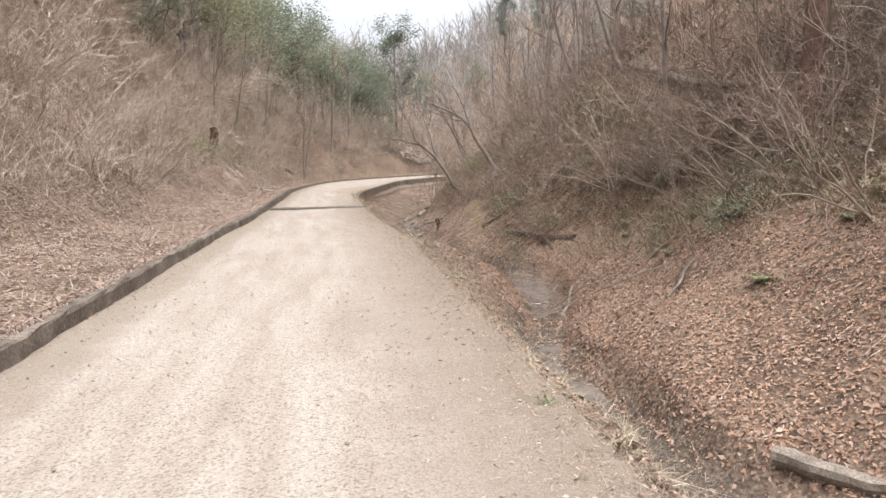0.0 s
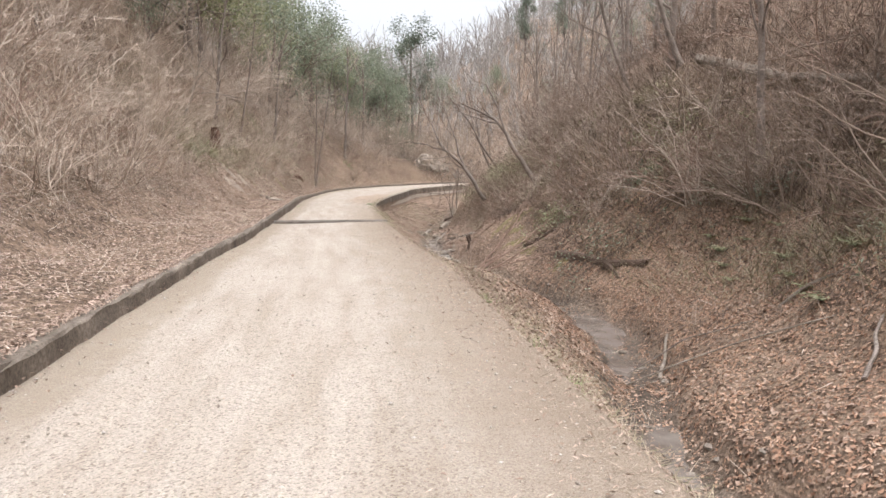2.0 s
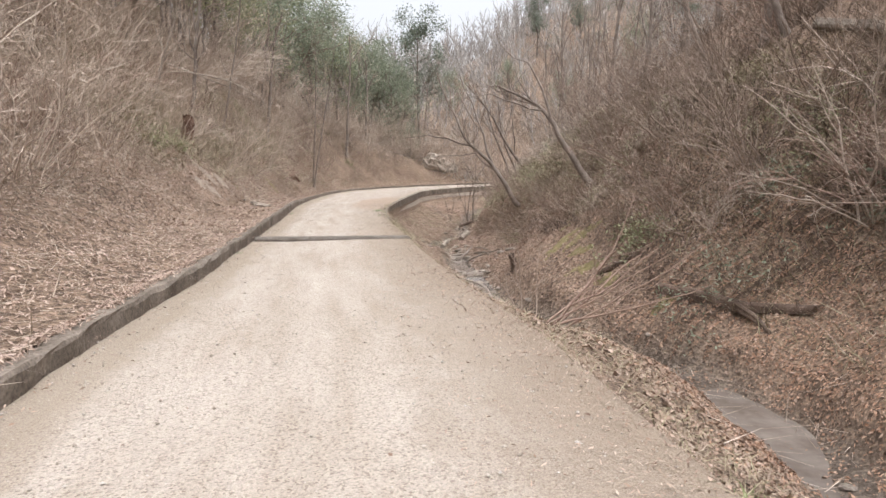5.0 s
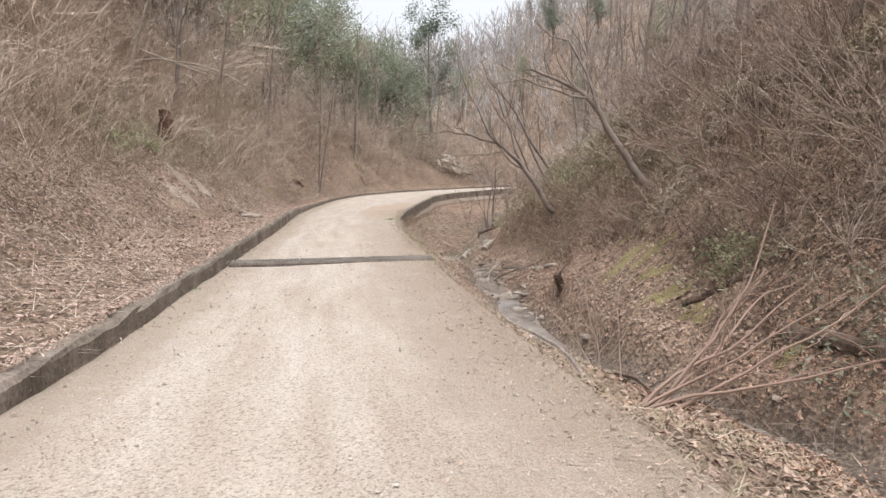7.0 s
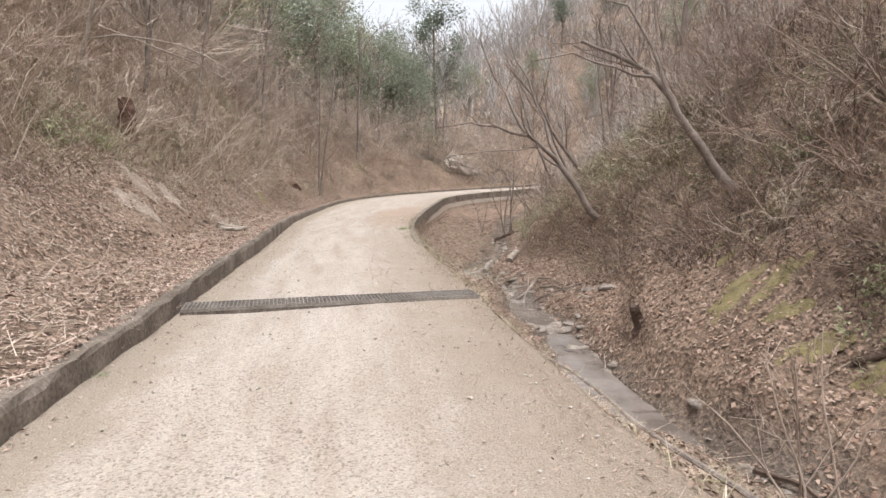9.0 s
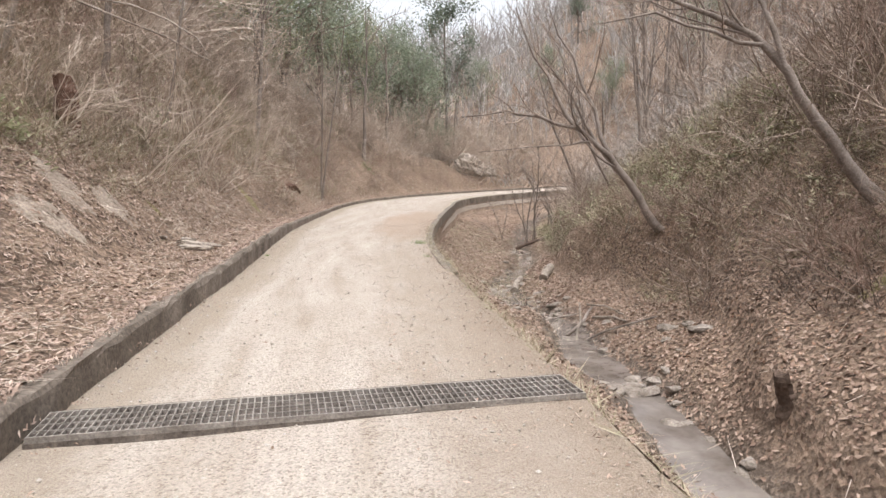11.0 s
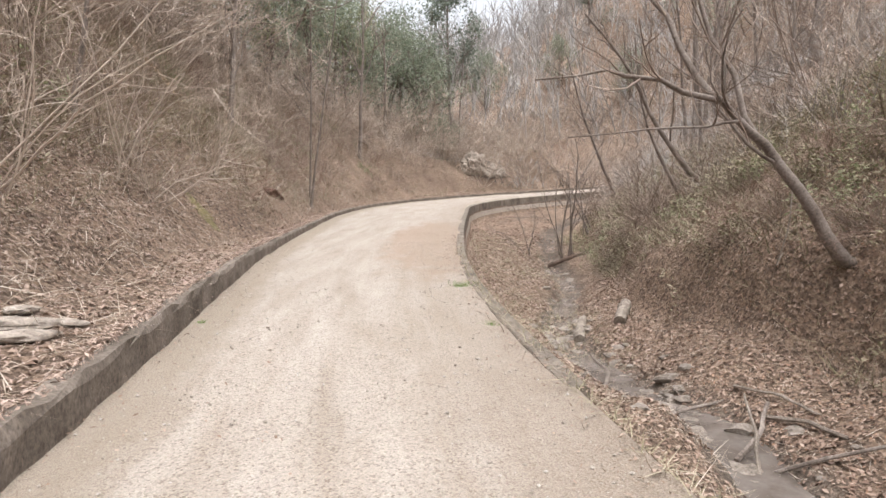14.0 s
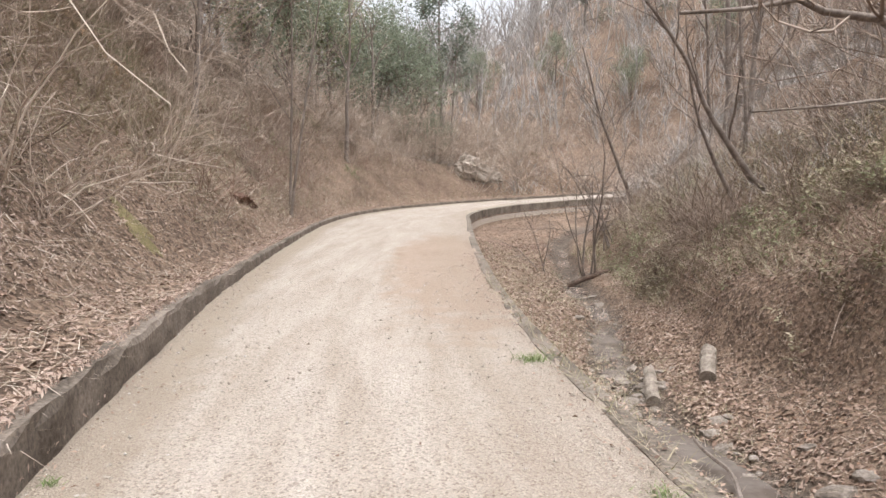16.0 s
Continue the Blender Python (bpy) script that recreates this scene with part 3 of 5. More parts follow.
def leafy_crown(name, lines, rng, mat, per=6, size=0.12, spread=0.35, flat=0.3):
    """Leaves in uneven clumps along the outer twigs."""
    tips = lines[:, 1:].reshape(-1, 3)
    keep = rng.uniform(0, 1, len(tips)) < 0.8
    tips = tips[keep]
    c = np.repeat(tips, per, 0) + rng.normal(0, spread, (len(tips) * per, 3))
    n = unit(rng.normal(0, 1, c.shape) * np.array([1, 1, flat]) + np.array([0, 0, 1.0]))
    ln = size * rng.uniform(0.6, 1.4, len(c))
    return fast_mesh(name, [leaves(c, n, random_dirs(len(c), rng), ln, ln * rng.uniform(0.35, 0.6, len(c)), rng)], mat)


def settle(x, y, sink=0.0):
    return float(ground_z(np.array([x]), np.array([y]))[0]) - sink


def scatter(rng, count, side, near, far, y0, y1, bias=1.0):
    """Places on a bank: distance from the lane edge between near and far."""
    out = []
    while len(out) < count:
        y = rng.uniform(y0, y1)
        i = int(np.clip(np.argmin(np.abs(CY - y) + np.where(np.abs(CX) > 8, 60, 0)), 0, len(CX) - 1))
        d = near + (far - near) * rng.uniform(0, 1) ** bias
        u = side * (HW[i] + d)
        out.append((CX[i] + TY[i] * u, CY[i] - TX[i] * u))
    return np.array(out)


straw = per_piece("dry_straw", [(0.28, 0.22, 0.165), (0.38, 0.312, 0.24), (0.48, 0.405, 0.325), (0.57, 0.5, 0.415)])
brown_twig = per_piece("brown_twig", [(0.155, 0.117, 0.091), (0.23, 0.175, 0.138), (0.31, 0.243, 0.195), (0.4, 0.327, 0.27)])
# Darker copy of the brown twig, with the slope's shade put into its colour.
shaded_twig = per_piece("shaded_twig", [(0.085, 0.062, 0.048), (0.13, 0.097, 0.076), (0.19, 0.145, 0.115)])
red_twig = per_piece("reddish_twig", [(0.18, 0.12, 0.092), (0.25, 0.17, 0.13), (0.31, 0.22, 0.175), (0.38, 0.28, 0.225)])
green_leaf = per_piece("evergreen_leaf", [(0.15, 0.18, 0.12), (0.21, 0.24, 0.165), (0.27, 0.3, 0.21), (0.34, 0.365, 0.275)], 0.5, 0.4, trans=0.4)
pale_leaf = per_piece("spring_green_leaf", [(0.2, 0.21, 0.11), (0.26, 0.275, 0.15), (0.33, 0.34, 0.2), (0.4, 0.4, 0.26)], 0.6, 0.3, trans=0.4)
needle = per_piece("dark_needles", [(0.15, 0.18, 0.14), (0.2, 0.23, 0.175), (0.26, 0.285, 0.22)], 0.6, 0.3, trans=0.4)
# Twigs greyed and lightened: the haze of distance is put into their colour.
far_twig = per_piece("haze_grey_twig", [(0.3, 0.275, 0.25), (0.39, 0.365, 0.34), (0.48, 0.455, 0.43)])
olive = per_piece("olive_bamboo_leaf", [(0.17, 0.152, 0.088), (0.24, 0.212, 0.128), (0.32, 0.282, 0.185), (0.41, 0.358, 0.256)], 0.7, 0.2)

# ---------------------------------------------------------------- shrubs on both banks
shrub_meshes, shrub_pieces, joined = [], [], collections.defaultdict(list)
for k, (h, st, sp, mat) in enumerate([(1.5, 13, 0.55, brown_twig), (1.9, 11, 0.45, brown_twig), (1.25, 15, 0.8, pale_twig), (2.2, 10, 0.4, pale_twig),
                                      (1.4, 14, 0.7, red_twig), (1.8, 12, 0.6, pale_twig)]):
    grown = bare_shrub(40 + k, h, st, sp)
    shrub_pieces.append((grown, mat))
    shrub_meshes.append((fast_mesh("shrub", grown[:1], mat), fast_mesh("branchwork", grown[1:], mat)))
SHRUB_LABELS = ["dense bare brown shrub growing on the bank", "tall bare brown shrub with upright twigs", "low spreading shrub of dry grey twigs",
                "tall thin grey-brown leafless shrub", "low reddish-brown leafless shrub on the slope", "tangled bare greyish shrub on the bank"]


def plant_shrub(kind, x, y, size, turn, lean=(0, 0), far=False):
    if far:
        m = np.array(Matrix.LocRotScale((x, y, settle(x, y, 0.03)), Euler((lean[0], lean[1], turn)), (size, size, size * 0.95)))
        grown, mat = shrub_pieces[kind]
        joined[mat.name] += [(v @ m[:3, :3].T + m[:3, 3], f) for v, f in grown]
        return None
    ob = new("shrub", shrub_meshes[kind][0])
    tagged(new("branchwork", shrub_meshes[kind][1]), kind="stuff").parent = ob
    ob.matrix_basis = Matrix.LocRotScale((x, y, settle(x, y, 0.03)), Euler((lean[0], lean[1], turn)), (size, size, size * 0.95))
    return tagged(ob, SHRUB_LABELS[kind], "shrub", "bare shrubs on the banks")


rng = np.random.RandomState(7)
# count, side, nearest and farthest from the lane, from y, to y, kinds, sizes, lean
THICKETS = [(44, -1, 2.4, 6.5, -20, 12, (0, 2, 2, 5, 4), (0.85, 1.35), (0.05, 0.45)), (36, -1, 1.2, 5.5, 10, 44, (0, 1, 3, 4, 5), (0.7, 1.3), (0.0, 0.35)),
            (18, -1, 6.0, 13.0, -16, 42, (0, 1, 3, 5), (1.5, 2.4), (0.0, 0.3)), (20, 1, 6.8, 9.4, -13, -3, (0, 1, 4, 0, 5), (0.95, 1.5), (-0.4, -0.05)), (18, 1, 5.6, 9.0, -3, 10, (0, 1, 4, 0, 5), (0.95, 1.5), (-0.5, -0.05)),
            (28, 1, 4.8, 9.0, 9, 34, (0, 1, 0, 3, 5), (0.8, 1.4), (-0.3, 0.05)), (14, 1, 9.0, 15.0, -14, 8, (0, 1, 4, 0), (1.5, 2.2), (-0.3, 0.0)), (12, 1, 9.0, 17.0, 8, 40, (0, 1, 3, 5), (1.5, 2.4), (-0.3, 0.0)),
            (24, -1, 4.5, 12.0, 2, 40, (0, 1, 3, 5), (1.1, 1.9), (0.0, 0.35)),
            (40, -1, 1.5, 6.5, 7, 34, (0, 2, 4, 4, 5), (0.6, 1.1), (0.0, 0.4)),
            (15, 1, 4.2, 6.4, -3, 7, (0, 1, 5, 4, 4), (0.6, 1.0), (-0.6, -0.1)),
            (46, -1, 3.6, 7.5, 10, 47, (2, 3, 5, 3, 5), (1.5, 2.3), (0.0, 0.35)),
            (26, -1, 5.0, 8.5, -16, 12, (2, 3, 5, 5), (1.5, 2.2), (0.1, 0.45)),
            (24, 1, 6.2, 9.2, -20, -9, (0, 1, 4, 0), (0.6, 1.1), (-0.6, -0.1)),
            (30, 1, 4.6, 6.6, 5, 24, (0, 1, 4, 0), (0.45, 0.8), (-0.6, -0.1)),
            ]
for count, side, near, far, y0, y1, kinds, sizes, lean in THICKETS:
    for x, y in scatter(rng, count, side, near, far, y0, y1):
        plant_shrub(rng.choice(kinds), x, y, rng.uniform(*sizes), rng.uniform(-0.7, 0.7), (rng.uniform(-0.15, 0.15), rng.uniform(*lean)), y > 19 or near > 4.9)

done = 0
while done < 75:
    x, y = rng.uniform(-9, 20), rng.uniform(44, 60)
    j, u = lane_frame(np.array([x]), np.array([y]))
    if -14 < u[0] < -HW[j[0]] - 1.3:
        plant_shrub(rng.choice((2, 3, 5, 5)), x, y, rng.uniform(0.9, 2.1), rng.uniform(-3, 3), (rng.uniform(-0.15, 0.25), rng.uniform(-0.1, 0.1)), True)
        done += 1
for key, pieces in joined.items():
    tagged(new("thicket", fast_mesh("thicket", pieces, bpy.data.materials[key])), "tangled leafless " + {"brown_twig": "brown", "reddish_twig": "reddish-brown"}.get(key, "greyish") + " thicket covering the upper slopes", "thicket", kind="stuff")

# ---------------------------------------------------------------- bare woodland trees, built once and copied
tree_kinds = []
for k, (h, bend) in enumerate([(6.5, 0.5), (8.0, -0.4), (5.5, 0.9), (7.2, 0.1)]):
    r = np.random.RandomState(90 + k)
    root, _ = grow_tree("bare_tree", (bark, pale_twig if k % 2 else far_twig), [(0, 0, -0.3), (bend * 0.15, 0, h * 0.3), (bend * 0.6, 0.15, h * 0.65), (bend, 0.1, h)],
                        0.085 + 0.012 * k, r, 9, 5, 4, 1 if k < 2 else 0, 0.42, 0.3, 0.6, 0.1)
    tagged(root, ["slender leafless tree with grey-brown bark", "tall leafless tree with thin upright limbs", "crooked leafless tree leaning over the slope",
                  "leafless woodland tree with fine twigs"][k], "tree", "bare trees on the slopes")
    tree_kinds.append(root)
spots = []
r = np.random.RandomState(12)
for x, y in scatter(r, 34, -1, 6, 16, -4, 48):
    spots.append((x, y))
for x, y in scatter(r, 28, 1, 8.5, 16, -6, 40):
    spots.append((x, y))
for x, y in scatter(r, 7, -1, 3, 8, 18, 50):
    spots.append((x, y))
for i, (x, y) in enumerate(spots):
    s = r.uniform(0.75, 1.25)
    m = Matrix.LocRotScale((x, y, settle(x, y)), Euler((r.uniform(-0.1, 0.1), r.uniform(-0.12, 0.12), r.uniform(0, 6.28))), (s, s, s))
    if i < 4:
        tree_kinds[i].matrix_basis = m
    else:
        k = i % 4
        keep = tree_kinds[k].scale.copy()
        copy_thing(tree_kinds[k], m @ Matrix.Diagonal((1 / keep[0], 1 / keep[1], 1 / keep[2], 1)))

# far woods past the bend: many joined bare trees, nobody could count them
r = np.random.RandomState(33)
pieces = []
N = 600
a = r.uniform(-1.0, 1.0, N)
fx, fy = r.uniform(-22, 48, N), 55.5 + 36 * r.uniform(0, 1, N) ** 1.4
fz = ground_z(fx, fy)
h = r.uniform(3.0, 7.5, N)
base = np.column_stack([fx, fy, fz - 0.3])
ln = wander(base, np.column_stack([r.normal(0, 0.12, N), r.normal(0, 0.12, N), np.ones(N)]), h, 6, r, 0.07, 0.05)
rd = (0.05 * r.uniform(0.6, 1.4, N))[:, None] * np.linspace(1, 0.3, 6)[None]
b1, r1 = sprout(ln, rd, 9, r, 0.08, 0.6, 0.42, 4, 0.2, 0.12, 0.6, 0.024)
b2, r2 = sprout(b1, r1, 3, r, 0.2, 0.7, 0.6, 3, 0.2, 0.1, 0.7, 0.02)
M = 900
gx2, gy2 = r.uniform(-45, 80, M), r.uniform(88, 126, M)
base = np.column_stack([gx2, gy2, ground_z(gx2, gy2) - 0.3])
ln2 = wander(base, np.column_stack([r.normal(0, 0.15, M), r.normal(0, 0.15, M), np.ones(M)]), r.uniform(4, 8, M), 5, r, 0.08, 0.05)
rd2 = (0.08 * r.uniform(0.6, 1.4, M))[:, None] * np.linspace(1, 0.3, 5)[None]
b3, r3 = sprout(ln2, rd2, 16, r, 0.1, 0.6, 0.45, 4, 0.22, 0.1, 0.6, 0.045)
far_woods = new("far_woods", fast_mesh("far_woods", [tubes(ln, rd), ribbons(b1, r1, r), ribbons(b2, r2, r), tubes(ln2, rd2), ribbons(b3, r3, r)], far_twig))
tagged(far_woods, "distant leafless grey-brown woods past the bend", "woods", kind="stuff")

# ---------------------------------------------------------------- evergreen trees
ever_kinds = []
for k, (h, leaf, per, size, spread) in enumerate([(6.5, green_leaf, 8, 0.185, 0.5), (5.5, pale_leaf, 8, 0.165, 0.5), (9.5, needle, 7, 0.2, 0.3)]):
    r = np.random.RandomState(200 + k)
    root, (b, c) = grow_tree("evergreen_tree", (bark, brown_twig), [(0, 0, -0.4), (0.1, 0, h * 0.35), (0.25, 0.1, h * 0.7), (0.2, 0.1, h)], 0.15, r,
                             17, 5, 4, 0, (0.6, 0.6, 0.36)[k], 0.12, 0.95, 0.06)
    crown = tagged(new("crown", leafy_crown("crown", c, r, leaf, per, size, spread)), kind="stuff")
    crown.parent = root
    tagged(root, ["evergreen tree with dense blue-green leafy crown", "tree with loose yellow-green leafy crown", "dark green pine tree with layered crown"][k], "tree",
           "evergreen trees above the valley")
    ever_kinds.append(root)
# kind, x, y, size
EVERGREENS = [(0, -5.8, 53.5, 1.0), (1, -8.6, 50, 1.1), (0, -2.8, 52.2, 0.9), (1, -11.0, 18.0, 1.15), (1, -12.0, 22, 1.0), (0, -12.5, 46, 1.0), (0, -0.9, 50.2, 0.36), (2, -0.2, 57, 1.15), (0, -10.5, 39, 1.15), (0, -11, 33, 1.0), (0, -9.2, 44, 1.1), (1, -11.6, 27, 1.15), (0, -7.4, 48.5, 0.9), (0, -14, 40, 1.1), (1, -11.8, 36, 1.1), (1, -11.5, 13.5, 1.0),
              (0, -4.2, 58, 1.0), (2, 11.2, -9.6, 0.75), (2, 12.2, -6.5, 0.8), (1, -14.5, 12, 0.9), (1, -10.6, 3, 0.7), (1, -12.2, -2, 0.8), (1, -13, 6, 0.9), (0, -10.5, 11.5, 0.6), (1, -14, 30, 1.0), (2, 14, 72, 0.8), (2, 18, 66, 0.8), (0, 24, 62, 0.8),
              (0, -10, 56, 1.2), (2, 29, 64, 0.9), (2, 22, 74, 0.9), (0, 34, 70, 1.0), (0, 3.2, 67, 0.6), (0, 9.5, 63, 0.5), (0, 15, 60, 0.5)]
r = np.random.RandomState(5)
used = set()
for k, x, y, s in EVERGREENS:
    m = Matrix.LocRotScale((x, y, settle(x, y, 0.1)), Euler((0, 0, r.uniform(0, 6.28))), (s, s, s))
    if k not in used:
        used.add(k)
        ever_kinds[k].matrix_basis = m
    else:
        keep = ever_kinds[k].scale.copy()
        copy_thing(ever_kinds[k], m @ Matrix.Diagonal((1 / keep[0], 1 / keep[1], 1 / keep[2], 1)))

# ---------------------------------------------------------------- leaf litter, straw and sticks on the ground


def ground_normal(x, y):
    e = 0.06
    gx_ = (ground_z(x + e, y) - ground_z(x - e, y)) / (2 * e)
    gy_ = (ground_z(x, y + e) - ground_z(x, y - e)) / (2 * e)
    return unit(np.column_stack([-gx_, -gy_, np.ones(len(x))]))


def band(rng, count, side, near, far, y0, y1, bias=1.0):
    idx = np.where((CY > y0) & (CY < y1) & (np.abs(CX) < 9))[0]
    i = rng.choice(idx, count)
    u = side * (HW[i] + near + (far - near) * rng.uniform(0, 1, count) ** bias)
    s = rng.uniform(-0.15, 0.15, count)
    return CX[i] + TY[i] * u + TX[i] * s, CY[i] - TX[i] * u + TY[i] * s


def top_z(x, y):
    j, u = lane_frame(x, y)
    return np.where(np.abs(u) < HW[j] + 0.05, CZ[j] + 0.014, ground_z(x, y))


def litter(name, label, mat, spots, rng, size=0.075, tilt=0.3, lift=0.012, slim=1.0, up=0.0):
    x, y = np.concatenate([p[0] for p in spots]), np.concatenate([p[1] for p in spots])
    j, u = lane_frame(x, y)
    off = u - HW[j] - at_y(CY[j], STREAM) - 0.1 * waves(CY[j], CY[j] * 0.3, 1.3, 11)
    dry = (np.abs(off) > at_y(CY[j], [(-60, 0.25), (-10, 0.25), (-7, 0.5), (-2, 0.5), (1, 0.4), (60, 0.36)]) + 0.2 * waves(x, y, 0.35, 19)) | (rng.uniform(0, 1, len(x)) < 0.2)
    x, y = x[dry], y[dry]
    c = np.column_stack([x, y, top_z(x, y) + up + rng.uniform(0.0, 2 * lift, len(x))])
    n = unit(ground_normal(x, y) + rng.normal(0, tilt, c.shape))
    ln = size * rng.uniform(0.5, 1.5, len(x))
    me = fast_mesh(name, [leaves(c, n, random_dirs(len(x), rng), ln, ln * rng.uniform(0.3, 0.65, len(x)) * slim, rng, 0.4)], mat)
    return tagged(new(name, me), label, "leaf litter", kind="stuff")


orange_leaf = per_piece("fallen_oak_leaf", [(0.25, 0.145, 0.096), (0.315, 0.185, 0.122), (0.37, 0.225, 0.15), (0.43, 0.28, 0.192), (0.5, 0.355, 0.262)], 0.75, 0.25)
brown_leaf = per_piece("fallen_brown_leaf", [(0.14, 0.093, 0.069), (0.21, 0.142, 0.105), (0.28, 0.195, 0.146), (0.345, 0.25, 0.191), (0.42, 0.322, 0.255)], 0.8, 0.2)
grey_leaf = per_piece("bleached_leaf", [(0.26, 0.187, 0.146), (0.325, 0.238, 0.188), (0.39, 0.292, 0.234), (0.43, 0.325, 0.262), (0.51, 0.405, 0.335)], 0.8, 0.2)

rng = np.random.RandomState(61)
litter("leaf_litter", "rust-orange fallen oak leaves covering the stream bank", orange_leaf,
       [band(rng, 72000, 1, 2.1, 6.8, -22, -3), band(rng, 6000, 1, 2.9, 7.5, -3, 12), band(rng, 9000, 1, 1.1, 2.8, -21, -4), band(rng, 9000, 1, 4.2, 6.6, -12, 2)], rng, 0.041, 0.25)
litter("leaf_litter", "mixed brown fallen leaves on the slopes beside the stream", brown_leaf,
       [band(rng, 14000, 1, 1.9, 6.5, -22, -4), band(rng, 2200, 1, 0.3, 1.6, -22, -6), band(rng, 2000, 1, 0.3, 1.7, -7, 3), band(rng, 42000, 1, 2.4, 5.8, -4, 20), band(rng, 16000, 1, 0.45, 2.6, -20, 20, 0.8), band(rng, 7000, 1, 5.5, 9, -18, 20), band(rng, 7000, 1, 1.0, 6, 18, 34), band(rng, 7000, 1, 1.5, 3.2, -16, 18)], rng, 0.058)
litter("leaf_litter", "pale bleached leaf litter behind the kerb", grey_leaf,
       [band(rng, 50000, -1, 0.12, 3.0, -20, 12, 0.9), band(rng, 9000, -1, 0.2, 3.0, 10, 34), band(rng, 1500, -1, 0.1, 0.25, -20, 30)], rng, 0.052, slim=0.5)
litter("leaf_litter", "fine pale leaf and straw crumbs on the verge", grey_leaf,
       [band(rng, 5000, 1, 0.0, 1.4, -22, -6), band(rng, 2500, 1, -0.45, 0.3, -22, -5), band(rng, 2500, 1, -1.1, 0.0, -22, 3), band(rng, 5000, 1, 0.15, 1.0, 6, 22)], rng, 0.032, slim=0.5)
litter("leaf_litter", "dry leaves and needles gathered on top of the kerb", grey_leaf, [band(rng, 15000, -1, 0.0, 0.2, -20, 24)], rng, 0.05, slim=0.5, up=0.028)
litter("leaf_litter", "reddish-brown dry leaves high on the bank", brown_leaf, [band(rng, 9000, -1, 1.6, 7, -18, 30), band(rng, 8000, -1, 0.3, 2.5, -2, 20)], rng, 0.058)

# bits of leaf and straw blown onto the gravel, thickest at the edges
i = rng.choice(np.where((CY > -23) & (CY < 18))[0], 9000)
q = np.concatenate([1.14 - np.abs(rng.normal(0, 0.15, 6300)), -1 + np.abs(rng.normal(0, 0.1, 2100)), rng.uniform(-1, 1, 600)])
q = np.clip(q, -0.98, 1.12)
u = q * HW[i]
bx, by = CX[i] + TY[i] * u, CY[i] - TX[i] * u + rng.uniform(-0.12, 0.12, 9000)
c = np.column_stack([bx, by, CZ[i] + 0.008 + 0.014 * np.abs(waves(bx, by, 0.8, 21))])
ln = 0.012 + 0.034 * rng.uniform(0, 1, 9000) ** 2
me = fast_mesh("leaf_litter", [leaves(c, unit(rng.normal(0, 0.25, (9000, 3)) + np.array([0, 0, 1.0])), random_dirs(9000, rng), ln, ln * rng.uniform(0.2, 0.6, 9000), rng, 0.3)], brown_leaf)
tagged(new("leaf_litter", me), "bits of dry leaf blown onto the gravel path", "leaf litter", kind="stuff")

# loose dry straw, reeds and sticks
def straw_mat(name, label, mat, spots, rng, length, width, up):
    x, y = np.concatenate([p[0] for p in spots]), np.concatenate([p[1] for p in spots])
    s = np.column_stack([x, y, top_z(x, y) + 0.005])
    d = unit(random_dirs(len(x), rng) * np.array([1, 1, 0.3]) + ground_normal(x, y) * up[0] + np.array([0, 0, up[1]]))
    ln = length * rng.uniform(0.35, 1.4, len(x))
    v, f = blades(s, d, ln, width * rng.uniform(0.6, 1.4, len(x)), rng, 0.5, 2 if length < 0.5 else 3)
    return tagged(new(name, fast_mesh(name, [(v, f)], mat)), label, "dry grass", kind="stuff")


straw_mat("dry_grass", "flattened pale dry grass and reeds behind the kerb", straw,
          [band(rng, 9000, -1, 0.2, 3.5, -20, 14), band(rng, 12000, -1, 2.2, 7, -20, 14), band(rng, 3000, -1, 0.4, 4, 14, 34)], rng, 0.32, 0.004, (0.25, 0.0))
straw_mat("dry_grass", "long pale dead grass hanging down the bank", straw, [band(rng, 15000, -1, 2.3, 8, -20, 10)], rng, 0.5, 0.004, (0.6, 0.1))
tan_straw = per_piece("tan_verge_straw", [(0.18, 0.135, 0.1), (0.25, 0.192, 0.144), (0.32, 0.25, 0.192), (0.38, 0.31, 0.245)])
straw_mat("dry_grass", "dry brown grass on the verge above the stream", tan_straw,
          [band(rng, 24000, 1, 0.1, 2.4, -22, 2.5), band(rng, 3500, 1, -0.2, 0.4, -22, 8), band(rng, 6000, 1, 0.3, 2.2, 6, 30)], rng, 0.1, 0.0026, (0.35, 0.2))
straw_mat("dry_grass", "olive-tan grass fringe along the stream edge of the path", olive,
          [band(rng, 5000, 1, 0.02, 0.7, -2, 15), band(rng, 3000, 1, 0.1, 1.5, -20, -2)], rng, 0.15, 0.0035, (0.3, 0.5))
litter("leaf_litter", "dull brown leaves caught on the drop beside the path", brown_leaf, [band(rng, 9000, 1, 0.2, 1.9, -2, 17), band(rng, 2000, 1, 0.8, 2.6, -14, -6)], rng, 0.05)
straw_mat("undergrowth", "olive-brown dwarf bamboo and dry undergrowth on the slope", olive,
          [band(rng, 9000, 1, 5.2, 9.5, -21, -9), band(rng, 9000, 1, 4.6, 9.5, -14, 6), band(rng, 13000, 1, 4.2, 8.5, 6, 32), band(rng, 8000, -1, 2.2, 6, 2, 24)], rng, 0.45, 0.006, (0.4, 0.8))
litter("leaf_litter", "grey-brown leaves lying on the low ground inside the bend", grey_leaf, [band(rng, 9000, 1, 0.25, 3.2, 10, 34)], rng, 0.07)
litter("leaf_litter", "dark brown leaves lying on the low ground inside the bend", brown_leaf, [band(rng, 12000, 1, 0.25, 3.4, 10, 34)], rng, 0.07)
